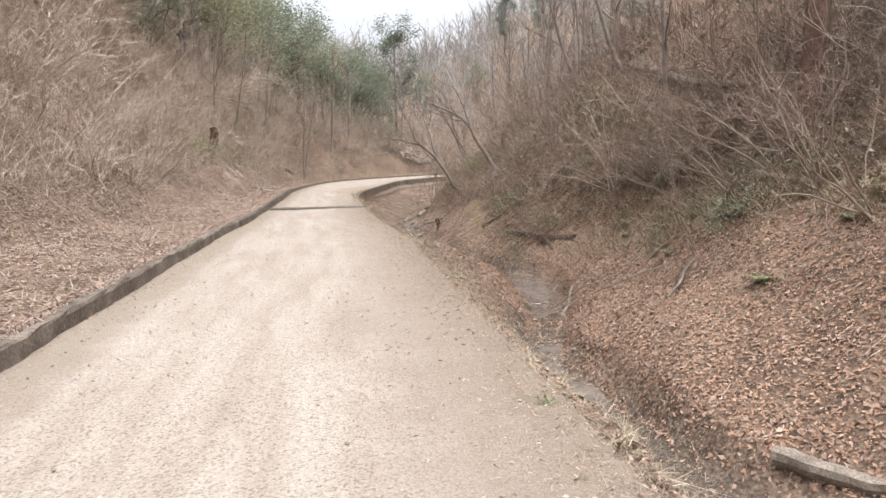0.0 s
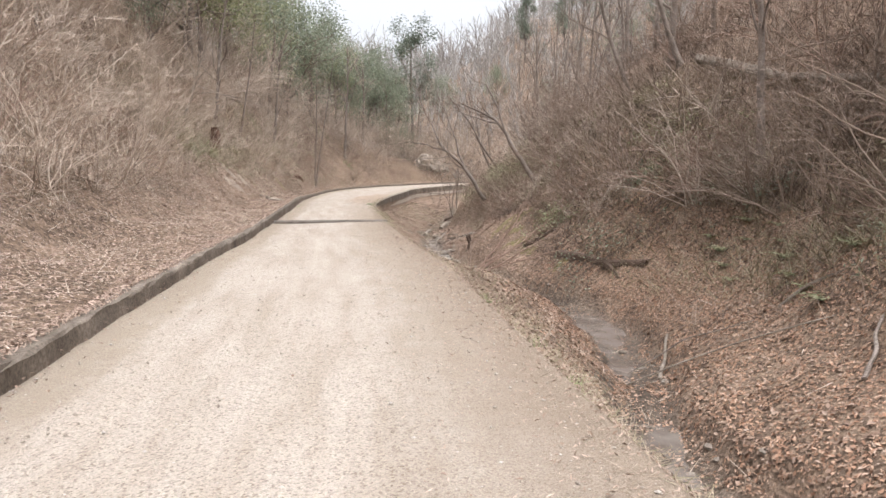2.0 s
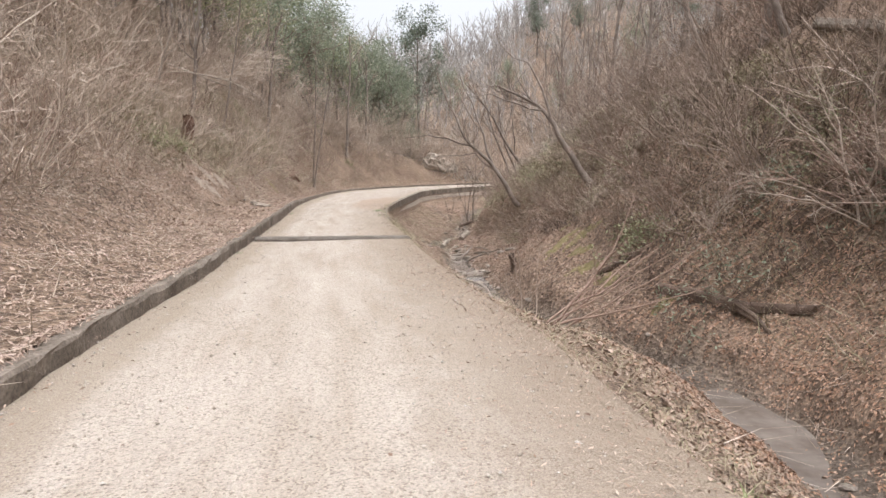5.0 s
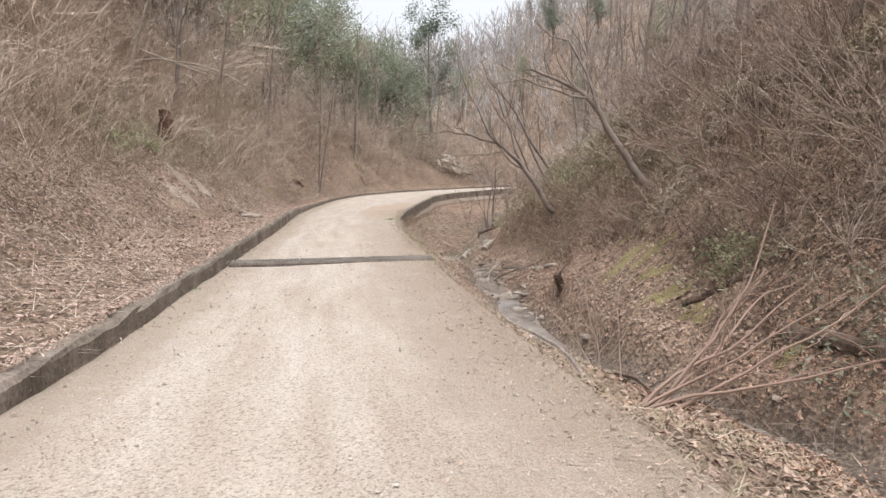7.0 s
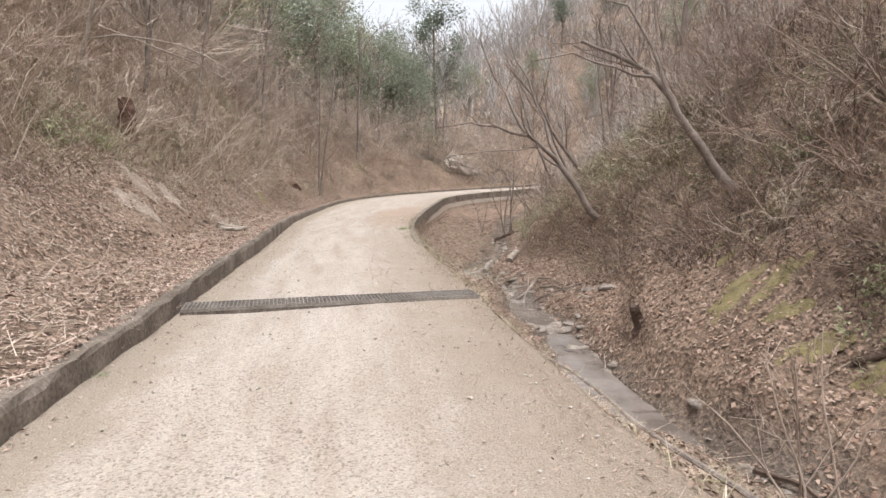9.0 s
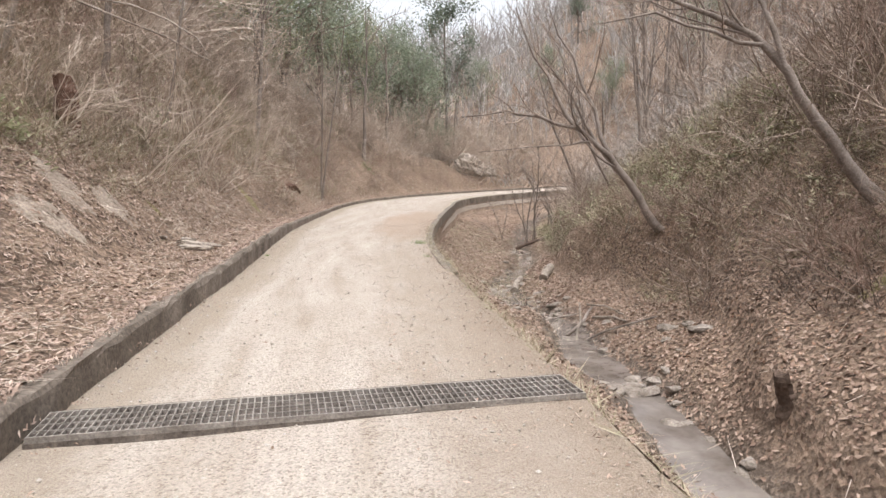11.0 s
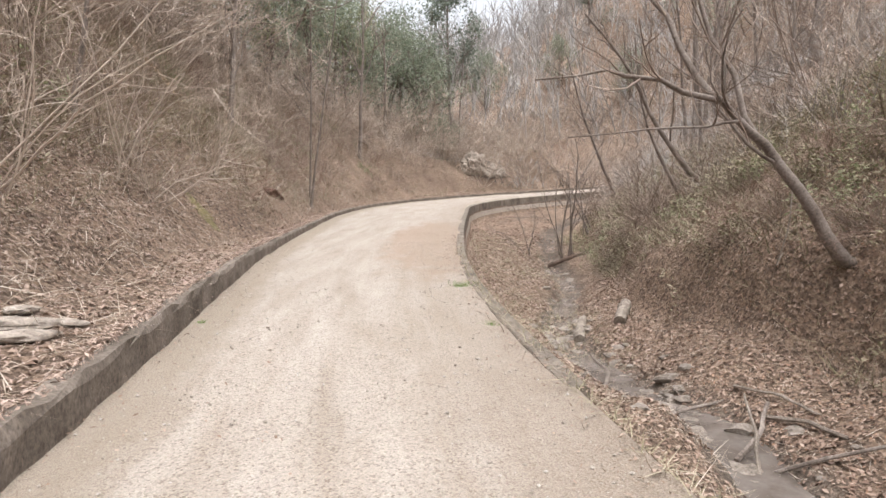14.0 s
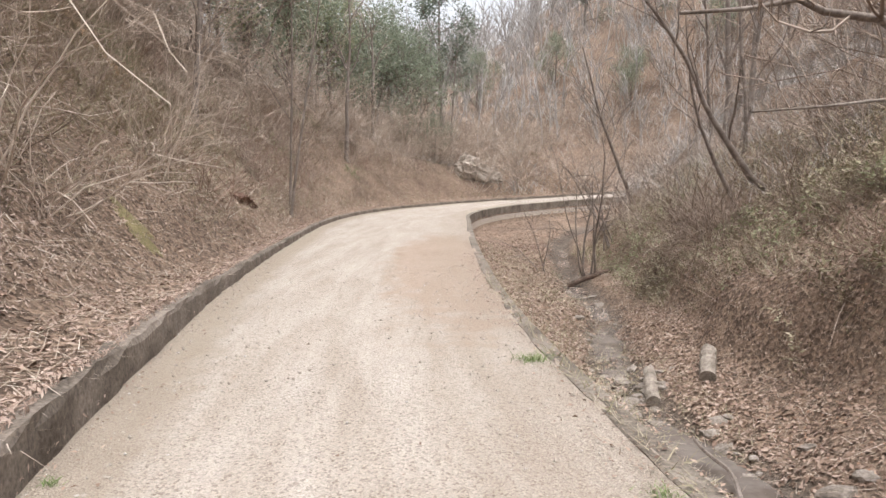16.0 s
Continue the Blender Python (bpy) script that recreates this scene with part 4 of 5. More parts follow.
straw_mat("dry_grass", "thin dry grass standing inside the bend", olive, [band(rng, 5000, 1, 0.3, 3.0, 11, 32)], rng, 0.22, 0.005, (0.3, 0.5))
straw_mat("brushwood", "tangled brown brushwood under the shrubs", brown_twig,
          [band(rng, 5000, 1, 5.0, 10, -21, -10), band(rng, 9000, 1, 3.8, 12, -14, 26), band(rng, 7000, -1, 2.2, 10, -18, 36)], rng, 0.7, 0.004, (0.5, 0.4))
# Shadowy brush: its shade is painted through the darker twig colour.
straw_mat("brushwood", "tangled brushwood with shade in its dark colour, low on the stream-side slope", shaded_twig, [band(rng, 6000, 1, 4.0, 8, -5, 4), band(rng, 3000, 1, 5.6, 8, -14, -4)], rng, 0.5, 0.005, (0.6, 0.5))
straw_mat("undergrowth", "low brown and olive undergrowth along the foot of the bank", olive, [band(rng, 9000, -1, 0.7, 7, 16, 50)], rng, 0.4, 0.007, (0.5, 0.6))
straw_mat("undergrowth", "dry pale undergrowth on the bank by the bend", straw, [band(rng, 7000, -1, 0.5, 6, 18, 50)], rng, 0.4, 0.006, (0.5, 0.5))
litter("leaf_litter", "brown fallen leaves on the bank by the bend", brown_leaf, [band(rng, 12000, -1, 0.3, 6, 18, 48), band(rng, 6000, 1, 0.4, 4, 14, 42)], rng, 0.075)
fxs, fys = rng.uniform(-20, 46, 11000), 48.5 + 38 * rng.uniform(0, 1, 11000) ** 1.5
fj, fu = lane_frame(fxs, fys)
keep = fu < -HW[fj] - 0.8
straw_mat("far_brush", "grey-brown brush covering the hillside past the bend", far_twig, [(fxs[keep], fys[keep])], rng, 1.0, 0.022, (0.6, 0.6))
straw_mat("twig_litter", "pale broken twigs lying on the leaf litter", pale_twig, [band(rng, 2600, -1, 0.2, 3.5, -20, 22), band(rng, 2200, 1, 0.4, 6, -20, 22)], rng, 0.38, 0.004, (0.06, 0.0))
straw_mat("twig_litter", "bleached straw lying on the leaf litter behind the kerb", straw, [band(rng, 5000, -1, 0.1, 2.6, -4, 20)], rng, 0.2, 0.004, (0.1, 0.0))


straw_mat("twig_thicket", "dense haze of thin bare twigs on the path-side hill", pale_twig,
          [band(rng, 20000, -1, 3.2, 12, 6, 50), band(rng, 6000, -1, 2.6, 9, -14, 10)], rng, 1.2, 0.0045, (0.7, 0.7))
straw_mat("twig_thicket", "dense haze of thin greyish twigs on the stream-side hill", far_twig,
          [band(rng, 12000, 1, 6.5, 20, 12, 50)], rng, 1.5, 0.0065, (0.7, 0.7))
# The slope that faces away gets its shade from the twig colour here.
straw_mat("twig_thicket", "tangle of thin twigs above the stream, darkened as in shade", shaded_twig, [band(rng, 9000, 1, 6.6, 14, -16, 12)], rng, 1.2, 0.006, (0.7, 0.5))
straw_mat("undergrowth", "yellowish dead bamboo grass on the leafy bank", olive, [band(rng, 14000, -1, 1.6, 8, 5, 30)], rng, 0.42, 0.005, (0.5, 0.3))
straw_mat("dry_grass", "pale dead stalks lying down the leafy bank", straw, [band(rng, 12000, -1, 1.0, 7, 5, 28)], rng, 0.42, 0.0045, (0.3, 0.1))
straw_mat("dry_grass", "matted dry grass along the stream", straw, [band(rng, 12000, 1, 1.0, 5.5, 5, 26)], rng, 0.16, 0.003, (0.3, 0.1))
fx3, fy3 = rng.uniform(-45, 80, 9000), rng.uniform(85, 126, 9000)
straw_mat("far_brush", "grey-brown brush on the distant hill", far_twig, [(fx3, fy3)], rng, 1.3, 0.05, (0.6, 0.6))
# ---------------------------------------------------------------- hero trees by the stream
dead_pale = two_tone("pale_bark", [(0.24, 0.2, 0.165), (0.34, 0.29, 0.245), (0.44, 0.385, 0.33)], 3, 40, depth=0.01)
r = np.random.RandomState(301)


def base_of(x, y):
    return (x, y, settle(x, y, 0.15))


lean_base = base_of(4.45, 9.62)
root, _ = grow_tree("leaning_tree", (bark, brown_twig), [lean_base, (4.2, 9.6, 0.16), (3.98, 9.65, 0.62), (3.42, 9.8, 1.5), (2.9, 9.8, 2.08), (2.44, 9.55, 2.38)], 0.12, r, 5, 5, 4, 3, 0.75, 0.55, 0.55, 0.2,
                    extra=[([(2.5, 9.6, 2.33), (1.8, 9.46, 2.47), (1.3, 9.3, 2.6), (0.85, 9.2, 2.66), (0.14, 9.1, 2.53)], 0.042), ([(2.5, 9.6, 2.3), (2.1, 9.9, 3.0), (1.7, 10.2, 3.9), (1.3, 10.4, 4.9)], 0.05),
                           ([(2.9, 9.8, 2.1), (2.2, 9.3, 2.0), (1.5, 9.0, 1.96), (0.45, 8.7, 1.84)], 0.024), ([(3.3, 10.1, 1.75), (3.0, 10.4, 2.7), (2.5, 10.7, 3.9), (2.1, 11, 5.0)], 0.05)], hero=True)
tagged(root, "leafless tree leaning far out over the stream", "tree")
root, _ = grow_tree("arching_tree", (bark, brown_twig), [base_of(5.8, 4.95), (5.35, 5.15, 1.55), (4.84, 5.31, 2.35), (4.55, 5.45, 2.95), (4.3, 5.53, 3.25), (3.7, 5.6, 3.6), (3.0, 5.7, 3.9)], 0.1, r, 7, 5, 4, 3, 0.45, 0.5, 0.6, 0.15,
                    extra=[([(4.3, 5.5, 3.2), (3.6, 5.5, 3.35), (2.8, 5.5, 3.62), (2.0, 5.5, 3.5)], 0.035), ([(4.6, 5.4, 2.8), (4.3, 5.6, 3.8), (3.9, 5.8, 4.6), (3.2, 6.0, 5.0)], 0.045)], hero=True)
tagged(root, "leafless grey tree arching from the slope towards the path", "tree")
for k, (tr, rad, lab) in enumerate([
        ([base_of(6.5, 20.0), (6.0, 20, 1.33), (5.3, 19.8, 2.2), (4.7, 19.7, 3.0), (4.1, 19.5, 4.25), (2.8, 19.2, 5.6)], 0.11, "leaning grey-barked tree with several upright limbs"),
        ([base_of(6.0, 20.6), (5.4, 20.5, 1.6), (4.9, 20.4, 2.6), (4.6, 20.4, 3.6), (4.4, 20.3, 5.2)], 0.07, "slim second stem beside the leaning tree"),
        ([base_of(6.9, 32.0), (6.2, 31.5, 1.8), (5.2, 31, 4.0), (4.4, 30.6, 6.5)], 0.1, "thin leafless tree leaning over the stream bend"),
        ([base_of(9.0, 21.0), (9.1, 21, 3.5), (9.2, 21.1, 6), (9.0, 21.1, 9)], 0.1, "straight bare tree trunk on the far bank"),
        ([base_of(10.4, 23.0), (10.5, 23, 3.5), (10.8, 23.1, 6), (11.0, 23.1, 9)], 0.12, "straight grey tree trunk on the slope"),
        ([base_of(7.9, 24.5), (7.8, 24.4, 3.5), (7.5, 24.4, 6), (7.4, 24.4, 8.5)], 0.08, "slim bare tree trunk above the stream"),
        ([base_of(9.1, -4.7), (9.0, -4.6, 4.2), (8.9, -4.5, 6), (8.6, -4.5, 8)], 0.1, "straight dark tree trunk on the steep slope"),
        ([base_of(10.1, 3.2), (9.6, 3.2, 6.0), (9.0, 3.4, 8), (8.4, 3.5, 10.5)], 0.12, "dark leafless tree trunk high on the slope"),
        ([base_of(9.2, 5.5), (8.4, 5.6, 6.0), (7.8, 5.7, 8), (7.3, 5.8, 10)], 0.1, "leaning leafless trunk high on the slope"),
        ([base_of(-7.0, 12.3), (-6.7, 12.3, 3.8), (-6.3, 12.2, 6), (-6.0, 12, 8)], 0.06, "slim bare tree on the leafy bank"),
        ([base_of(-7.4, 10.2), (-7.2, 10.1, 4), (-7.0, 10, 6.5), (-6.6, 9.9, 8.5)], 0.1, "bare brown trunk on the leafy bank"),
        ([base_of(-5.7, 25.5), (-5.3, 25.5, 3.0), (-4.8, 25.5, 6), (-4.4, 25.5, 8.8)], 0.05, "thin pale tree trunk above the path"),
        ([base_of(-5.9, 26.6), (-5.8, 26.5, 3.0), (-5.7, 26.5, 6), (-5.7, 26.5, 9)], 0.05, "upright pale tree trunk above the path")]):
    rt, _ = grow_tree("bare_tree", (bark, pale_twig if k % 2 else brown_twig), tr, rad * 0.9, np.random.RandomState(310 + k), 9, 5, 4, 2 if k < 2 else 0, 0.42, 0.35, 0.6, 0.12, hero=True)
    tagged(rt, lab, "tree", "bare trees on the slopes")

rt, _ = grow_tree("bare_tree", (dead_pale, pale_twig), [base_of(-7.6, 7.2), (-7.3, 7.1, 4.0), (-6.9, 7.0, 5.2), (-6.4, 6.9, 6.5)], 0.07, np.random.RandomState(350), 5, 5, 4, 0, 0.4, 0.4, 0.6, 0.1,
                  extra=[([(-7.2, 7.1, 4.3), (-6.0, 6.7, 4.3), (-5.0, 6.4, 4.0), (-4.0, 6.1, 3.57), (-3.7, 6.0, 3.2)], 0.025), ([(-7.0, 7.2, 4.6), (-6.0, 8.6, 4.3), (-5.2, 9.6, 3.9), (-4.6, 10.2, 3.5)], 0.025)], hero=True)
tagged(rt, "pale leafless tree reaching out from the leafy bank", "tree", "bare trees on the slopes")

# tall pine with plated red-brown bark
pine_bark = two_tone("plated_pine_bark", [(0.105, 0.068, 0.053), (0.165, 0.108, 0.084), (0.235, 0.16, 0.127)], 5, 26, depth=0.03)
pr = np.random.RandomState(77)
pb = base_of(9.6, -10.6)
rt, (pb2, pc2) = grow_tree("pine_tree", (pine_bark, brown_twig), [pb, (9.55, -10.6, 5.2), (9.5, -10.5, 8), (9.5, -10.5, 11)], 0.24, pr, 12, 4, 4, 0, 0.3, 0.45, 1.1, 0.0)
crown = tagged(new("crown", leafy_crown("crown", pc2, pr, needle, 9, 0.22, 0.2)), kind="stuff")
crown.parent = rt
tagged(rt, "thick pine trunk with plated red-brown bark", "tree")

# many-stemmed shrub on the stream bank and the whippy shrub at the verge


def stem_clump(name, label, x, y, stems, height, lean, thick, seed, mat, k1=6, k2=5, group="", fan=0.36):
    rng = np.random.RandomState(seed)
    z = settle(x, y, 0.1)
    s = np.column_stack([rng.normal(0, 0.1, stems), rng.normal(0, 0.1, stems), np.zeros(stems)])
    d = np.column_stack([rng.normal(lean[0], fan, stems), rng.normal(lean[1], fan, stems), np.full(stems, lean[2])])
    a = wander(s, d, height * rng.uniform(0.7, 1.15, stems), 9, rng, 0.12, -0.02)
    ra = thick * rng.uniform(0.7, 1.3, stems)[:, None] * np.linspace(1, 0.3, 9)[None]
    root = empty(name, x, y, z)
    for k in range(stems):
        st = new("stem", fast_mesh("stem", [tubes(a[k:k + 1], ra[k:k + 1], 6)], mat, True))
        st.parent = root
    b, rb = sprout(a, ra, k1, rng, 0.25, 0.8, 0.45, 5, 0.26, 0.0, 0.55, 0.003)
    c, rc = sprout(b, rb, k2, rng, 0.2, 0.7, 0.5, 3, 0.2, 0.08, 0.6, 0.0025)
    tw = tagged(new("branchwork", fast_mesh("branchwork", [tubes(b, rb), ribbons(c, rc, rng)], mat)), kind="stuff")
    tw.parent = root
    return tagged(root, label, "shrub", group)


stem_clump("stream_shrub", "slender many-stemmed leafless shrub beside the stream", 3.4, 25.1, 5, 4.4, (-0.06, 0, 1.0), 0.035, 1, bark, 7, 6, fan=0.13)
stem_clump("stream_shrub", "small leafless sapling by the stream", 2.35, 26.5, 3, 2.6, (-0.08, 0, 1.0), 0.022, 2, bark, fan=0.12)
stem_clump("stream_shrub", "thin leafless shrub at the stream bend", 4.7, 27.5, 4, 4.0, (-0.12, 0, 1.0), 0.03, 3, bark, fan=0.18)
stem_clump("verge_shrub", "reddish whippy shrub sprawling out from the verge", 2.72, -4.9, 6, 2.6, (0.95, 0.15, 0.62), 0.016, 4, red_twig, 5, 4)
stem_clump("verge_shrub", "small bare bush on the verge above the stream", 2.6, -3.6, 5, 1.7, (0.25, 0.1, 1.0), 0.01, 5, brown_twig, 5, 4)
for k, (x, y, h, lx) in enumerate([(8.3, -10.8, 2.6, -0.5), (8.7, -8.3, 3.0, -0.5), (8.5, -6.0, 2.6, -0.6), (7.9, -4.0, 3.0, -0.5), (7.2, -2.0, 2.8, -0.6), (7.6, 0.2, 3.0, -0.5), (6.8, 2.0, 2.6, -0.5),
                                   (8.6, -12.8, 2.6, -0.4), (6.6, 6.8, 2.4, -0.4), (8.6, -6.8, 3.2, -0.4), (8.8, -1.2, 3.2, -0.5), (6.0, -0.6, 2.0, -0.5), (6.9, 0.9, 3.0, -0.7), (8.2, 1.8, 3.4, -0.6), (6.3, 4.6, 2.4, -0.5), (7.9, 8.4, 2.8, -0.5), (8.2, -14.5, 2.6, -0.5), (8.0, -17.0, 2.4, -0.5), (8.6, -11.5, 3.0, -0.5)]):
    stem_clump("thicket_shrub", "brown arching leafless shrub leaning down the slope", x, y, 6, h, (lx, -0.1, 0.8), 0.016, 20 + k, pale_twig if k == 3 else brown_twig, 8, 6, "arching shrubs above the stream")
for k, (x, y, h, lx) in enumerate([(-5.4, 7.8, 3.4, 0.45), (-5.9, 11.5, 3.2, 0.35), (-6.2, 16.5, 3.2, 0.4), (-5.0, -3.5, 2.6, 0.5), (-4.6, -8.0, 2.4, 0.5), (-6.5, 2.0, 3.2, 0.5)]):
    stem_clump("thicket_shrub", "brown arching leafless shrub on the leafy bank", x, y, 6, h, (lx, -0.1, 0.9), 0.012, 60 + k, pale_twig, 7, 6, "arching shrubs on the leafy bank")

# ---------------------------------------------------------------- stream: shallow water, mud and stones
water, n, l, b = material("shallow_stream_water", 0.04, 0.6)
silt = noise_node(n, l, 1.6, 6, 0.65, world_co(n))
l.new(ramp(n, l, silt.outputs[0], [(0.35, (0.11, 0.09, 0.076)), (0.65, (0.22, 0.19, 0.168))]), b.inputs["Base Color"])
wv = noise_node(n, l, 9, 3, 0.5, world_co(n))
bump(n, l, b, wv.outputs[0], 0.4, 0.012)
LEVEL = [(-60, -0.12), (-14, -0.13), (-11, -0.08), (-9, -0.13), (-6, -0.1), (-3, -0.11), (1, -0.12), (3, -0.15), (5, -0.14), (6.5, -0.17), (8, -0.14), (10, -0.18), (12, -0.14), (15, -0.14), (60, -0.14)]
ii = np.where((CY > -24) & (CY < 40) & (np.abs(CX) < 9))[0]
ds_ = at_y(CY, STREAM) + 0.1 * waves(CY, CY * 0.3, 1.3, 11)
cross = np.linspace(-0.55, 0.55, 9)
wide = np.clip(1.0 + 0.3 * waves(CY, CY * 0.7, 0.7, 41), 0.8, 1.3)
WX = np.array([[CX[i] + TY[i] * (HW[i] + ds_[i] + c * wide[i]) for c in cross] for i in ii])
WY = np.array([[CY[i] - TX[i] * (HW[i] + ds_[i] + c * wide[i]) for c in cross] for i in ii])
WZ = np.array([[at_y(CY[i], BED) + at_y(CY[i], LEVEL) + 0.012 * waves(CY[i], 0.0, 0.8, 43) for c in cross] for i in ii])
tagged(grid_mesh("water", WX, WY, WZ, water), "shallow still stream water over brown mud", "stream", kind="structure")

rock_mat = two_tone("grey_stone", [(0.15, 0.125, 0.1), (0.235, 0.2, 0.168), (0.34, 0.3, 0.258)], 6, 35, 0.8, depth=0.008)
pale_rock = two_tone("pale_outcrop_stone", [(0.25, 0.21, 0.172), (0.34, 0.292, 0.245), (0.43, 0.378, 0.322)], 2.5, 16, 0.85, depth=0.03)
moss_mat = two_tone("yellow_green_moss", [(0.15, 0.125, 0.07), (0.2, 0.168, 0.085), (0.25, 0.212, 0.11)], 5, 60, 0.95, depth=0.02)
dead_wood = two_tone("weathered_dead_wood", [(0.17, 0.14, 0.115), (0.27, 0.23, 0.19), (0.38, 0.335, 0.28)], 4, 45, 0.85, depth=0.012)
red_wood = two_tone("torn_red_root", [(0.085, 0.05, 0.037), (0.15, 0.088, 0.065), (0.22, 0.142, 0.108)], 5, 30, 0.9, depth=0.03)
dark_wood = two_tone("dark_rotten_wood", [(0.06, 0.042, 0.032), (0.12, 0.085, 0.065), (0.2, 0.15, 0.12)], 4, 30, 0.9, depth=0.02)


def stone_bm(seed, sub=2, flat=0.55, rough=0.28):
    rng = np.random.RandomState(seed)
    bm = bmesh.new()
    bmesh.ops.create_icosphere(bm, subdivisions=sub, radius=1.0)
    for v in bm.verts:
        p = v.co.copy()
        k = 1 + rough * noise.noise(p * 1.3 + Vector((seed, 0, 0))) + rough * 0.5 * noise.noise(p * 3.1 + Vector((0, seed, 0)))
        v.co = Vector((p.x * k, p.y * k * 0.8, p.z * k * flat))
    for _ in range(4):
        nrm = Vector(rng.normal(0, 1, 3)).normalized()
        for v in bm.verts:
            over = v.co.dot(nrm) - 0.72
            if over > 0:
                v.co -= nrm * over * 0.85
    return bm


def mesh_of(name, bm, mat, smooth_shade=False):
    me = bpy.data.meshes.new(name)
    bm.to_mesh(me)
    bm.free()
    me.materials.append(mat)
    if smooth_shade:
        me.polygons.foreach_set("use_smooth", [True] * len(me.polygons))
    return me


stone_meshes = [mesh_of("stone", stone_bm(k, 2, 0.36, 0.4), rock_mat) for k in range(5)]
r = np.random.RandomState(88)


def lay_stone(x, y, s, label="grey stone lying in the stream bed", sink=0.3):
    ob = new("stone", stone_meshes[r.randint(5)])
    ob.matrix_basis = Matrix.LocRotScale((x, y, settle(x, y) + s * 0.25 - s * sink), Euler((r.normal(0, 0.15), r.normal(0, 0.15), r.uniform(0, 6.28))), (s, s, s))
    return tagged(ob, label, "stone", "stones in the stream")


def stream_spot(y, off):
    i = station(y)
    u = HW[i] + ds_[i] + off
    return CX[i] + TY[i] * u, CY[i] - TX[i] * u


for k in range(150):
    y = r.choice([r.uniform(5.5, 16), r.uniform(9, 15), r.uniform(-14, 6), r.uniform(16, 26)], p=[0.35, 0.25, 0.25, 0.15])
    x, yy = stream_spot(y, r.normal(0, 0.4))
    lay_stone(x, yy, r.uniform(0.04, 0.15) * (1.2 if y > 6 else 0.7))
for k in range(60):
    x, yy = stream_spot(r.uniform(-2.0, 15.5), r.normal(0.05, 0.32))
    lay_stone(x, yy, r.uniform(0.06, 0.21), "flat grey stone in the rubble beside the stream", 0.34)
for k in range(34):
    x, yy = stream_spot(r.uniform(2.5, 9.5), r.normal(0.0, 0.24))
    lay_stone(x, yy, r.uniform(0.09, 0.22), "flat wet stone breaking the shallow water", 0.12)
for x, y, s in [(1.32, 12.0, 0.2), (1.05, 13.4, 0.17), (0.95, 13.0, 0.14), (1.2, 14.2, 0.16), (3.3, 6.2, 0.2), (3.6, 6.0, 0.16), (3.1, 5.5, 0.14), (3.5, 5.2, 0.22), (1.9, 8.2, 0.16), (1.6, 9.0, 0.14)]:
    lay_stone(x, y, s, "flat pale grey stone at the edge of the stream")
for x, y, s in [(5.75, -18.20, 0.13), (5.84, -18.45, 0.1), (5.70, -18.45, 0.09), (5.57, -18.10, 0.07), (5.88, -18.60, 0.12), (5.64, -17.95, 0.08), (5.74, -18.65, 0.1), (5.52, -18.35, 0.06)]:
    lay_stone(x, y, s, "grey rubble stone beside the old log")


def boulder(name, label, x, y, z, size, seed, mat, turn=0.0, tilt=0.0):
    bm = stone_bm(seed, 4, 0.7, 0.5)
    for v in bm.verts:
        v.co += v.co.normalized() * (0.16 * noise.noise(v.co * 4) + 0.10 * noise.noise(v.co * 9) + 0.05 * noise.noise(v.co * 19))
    ob = new(name, mesh_of(name, bm, mat))
    ob.matrix_basis = Matrix.LocRotScale((x, y, z), Euler((0, tilt, turn)), size)
    return tagged(ob, label, "rock")


boulder("boulder", "grey broken rock face beside the bend of the path", 1.4, 49.0, settle(1.4, 49.0) + 0.5, (1.3, 0.8, 1.15), 9, pale_rock, 0.3, 0.35)
boulder("boulder", "grey angular rock beside the bend of the path", 2.9, 49.8, settle(2.9, 49.8) - 0.1, (1.1, 0.7, 0.8), 12, pale_rock, 0.8, 0.1)


slab_mesh = [mesh_of("flat_stone", stone_bm(70 + k, 3, 0.22, 0.45), pale_rock) for k in range(3)]
for k, (x, y, ln, turn) in enumerate([(-3.95, 5.7, 0.3, 1.1), (-3.78, 5.45, 0.24, 0.7), (-4.15, 6.05, 0.2, 1.6), (-3.72, 5.95, 0.14, 0.3), (-4.3, 5.5, 0.15, 2.2)]):
    ob = new("flat_stone", slab_mesh[k % 3])
    ob.matrix_basis = Matrix.LocRotScale((x, y, settle(x, y) + 0.04), Euler((0.05, 0.12, turn)), (ln, ln * 0.55, ln * 0.8))
    tagged(ob, "flat pale split slab lying on the leaf litter", "stone", "slabs on the leaf litter")


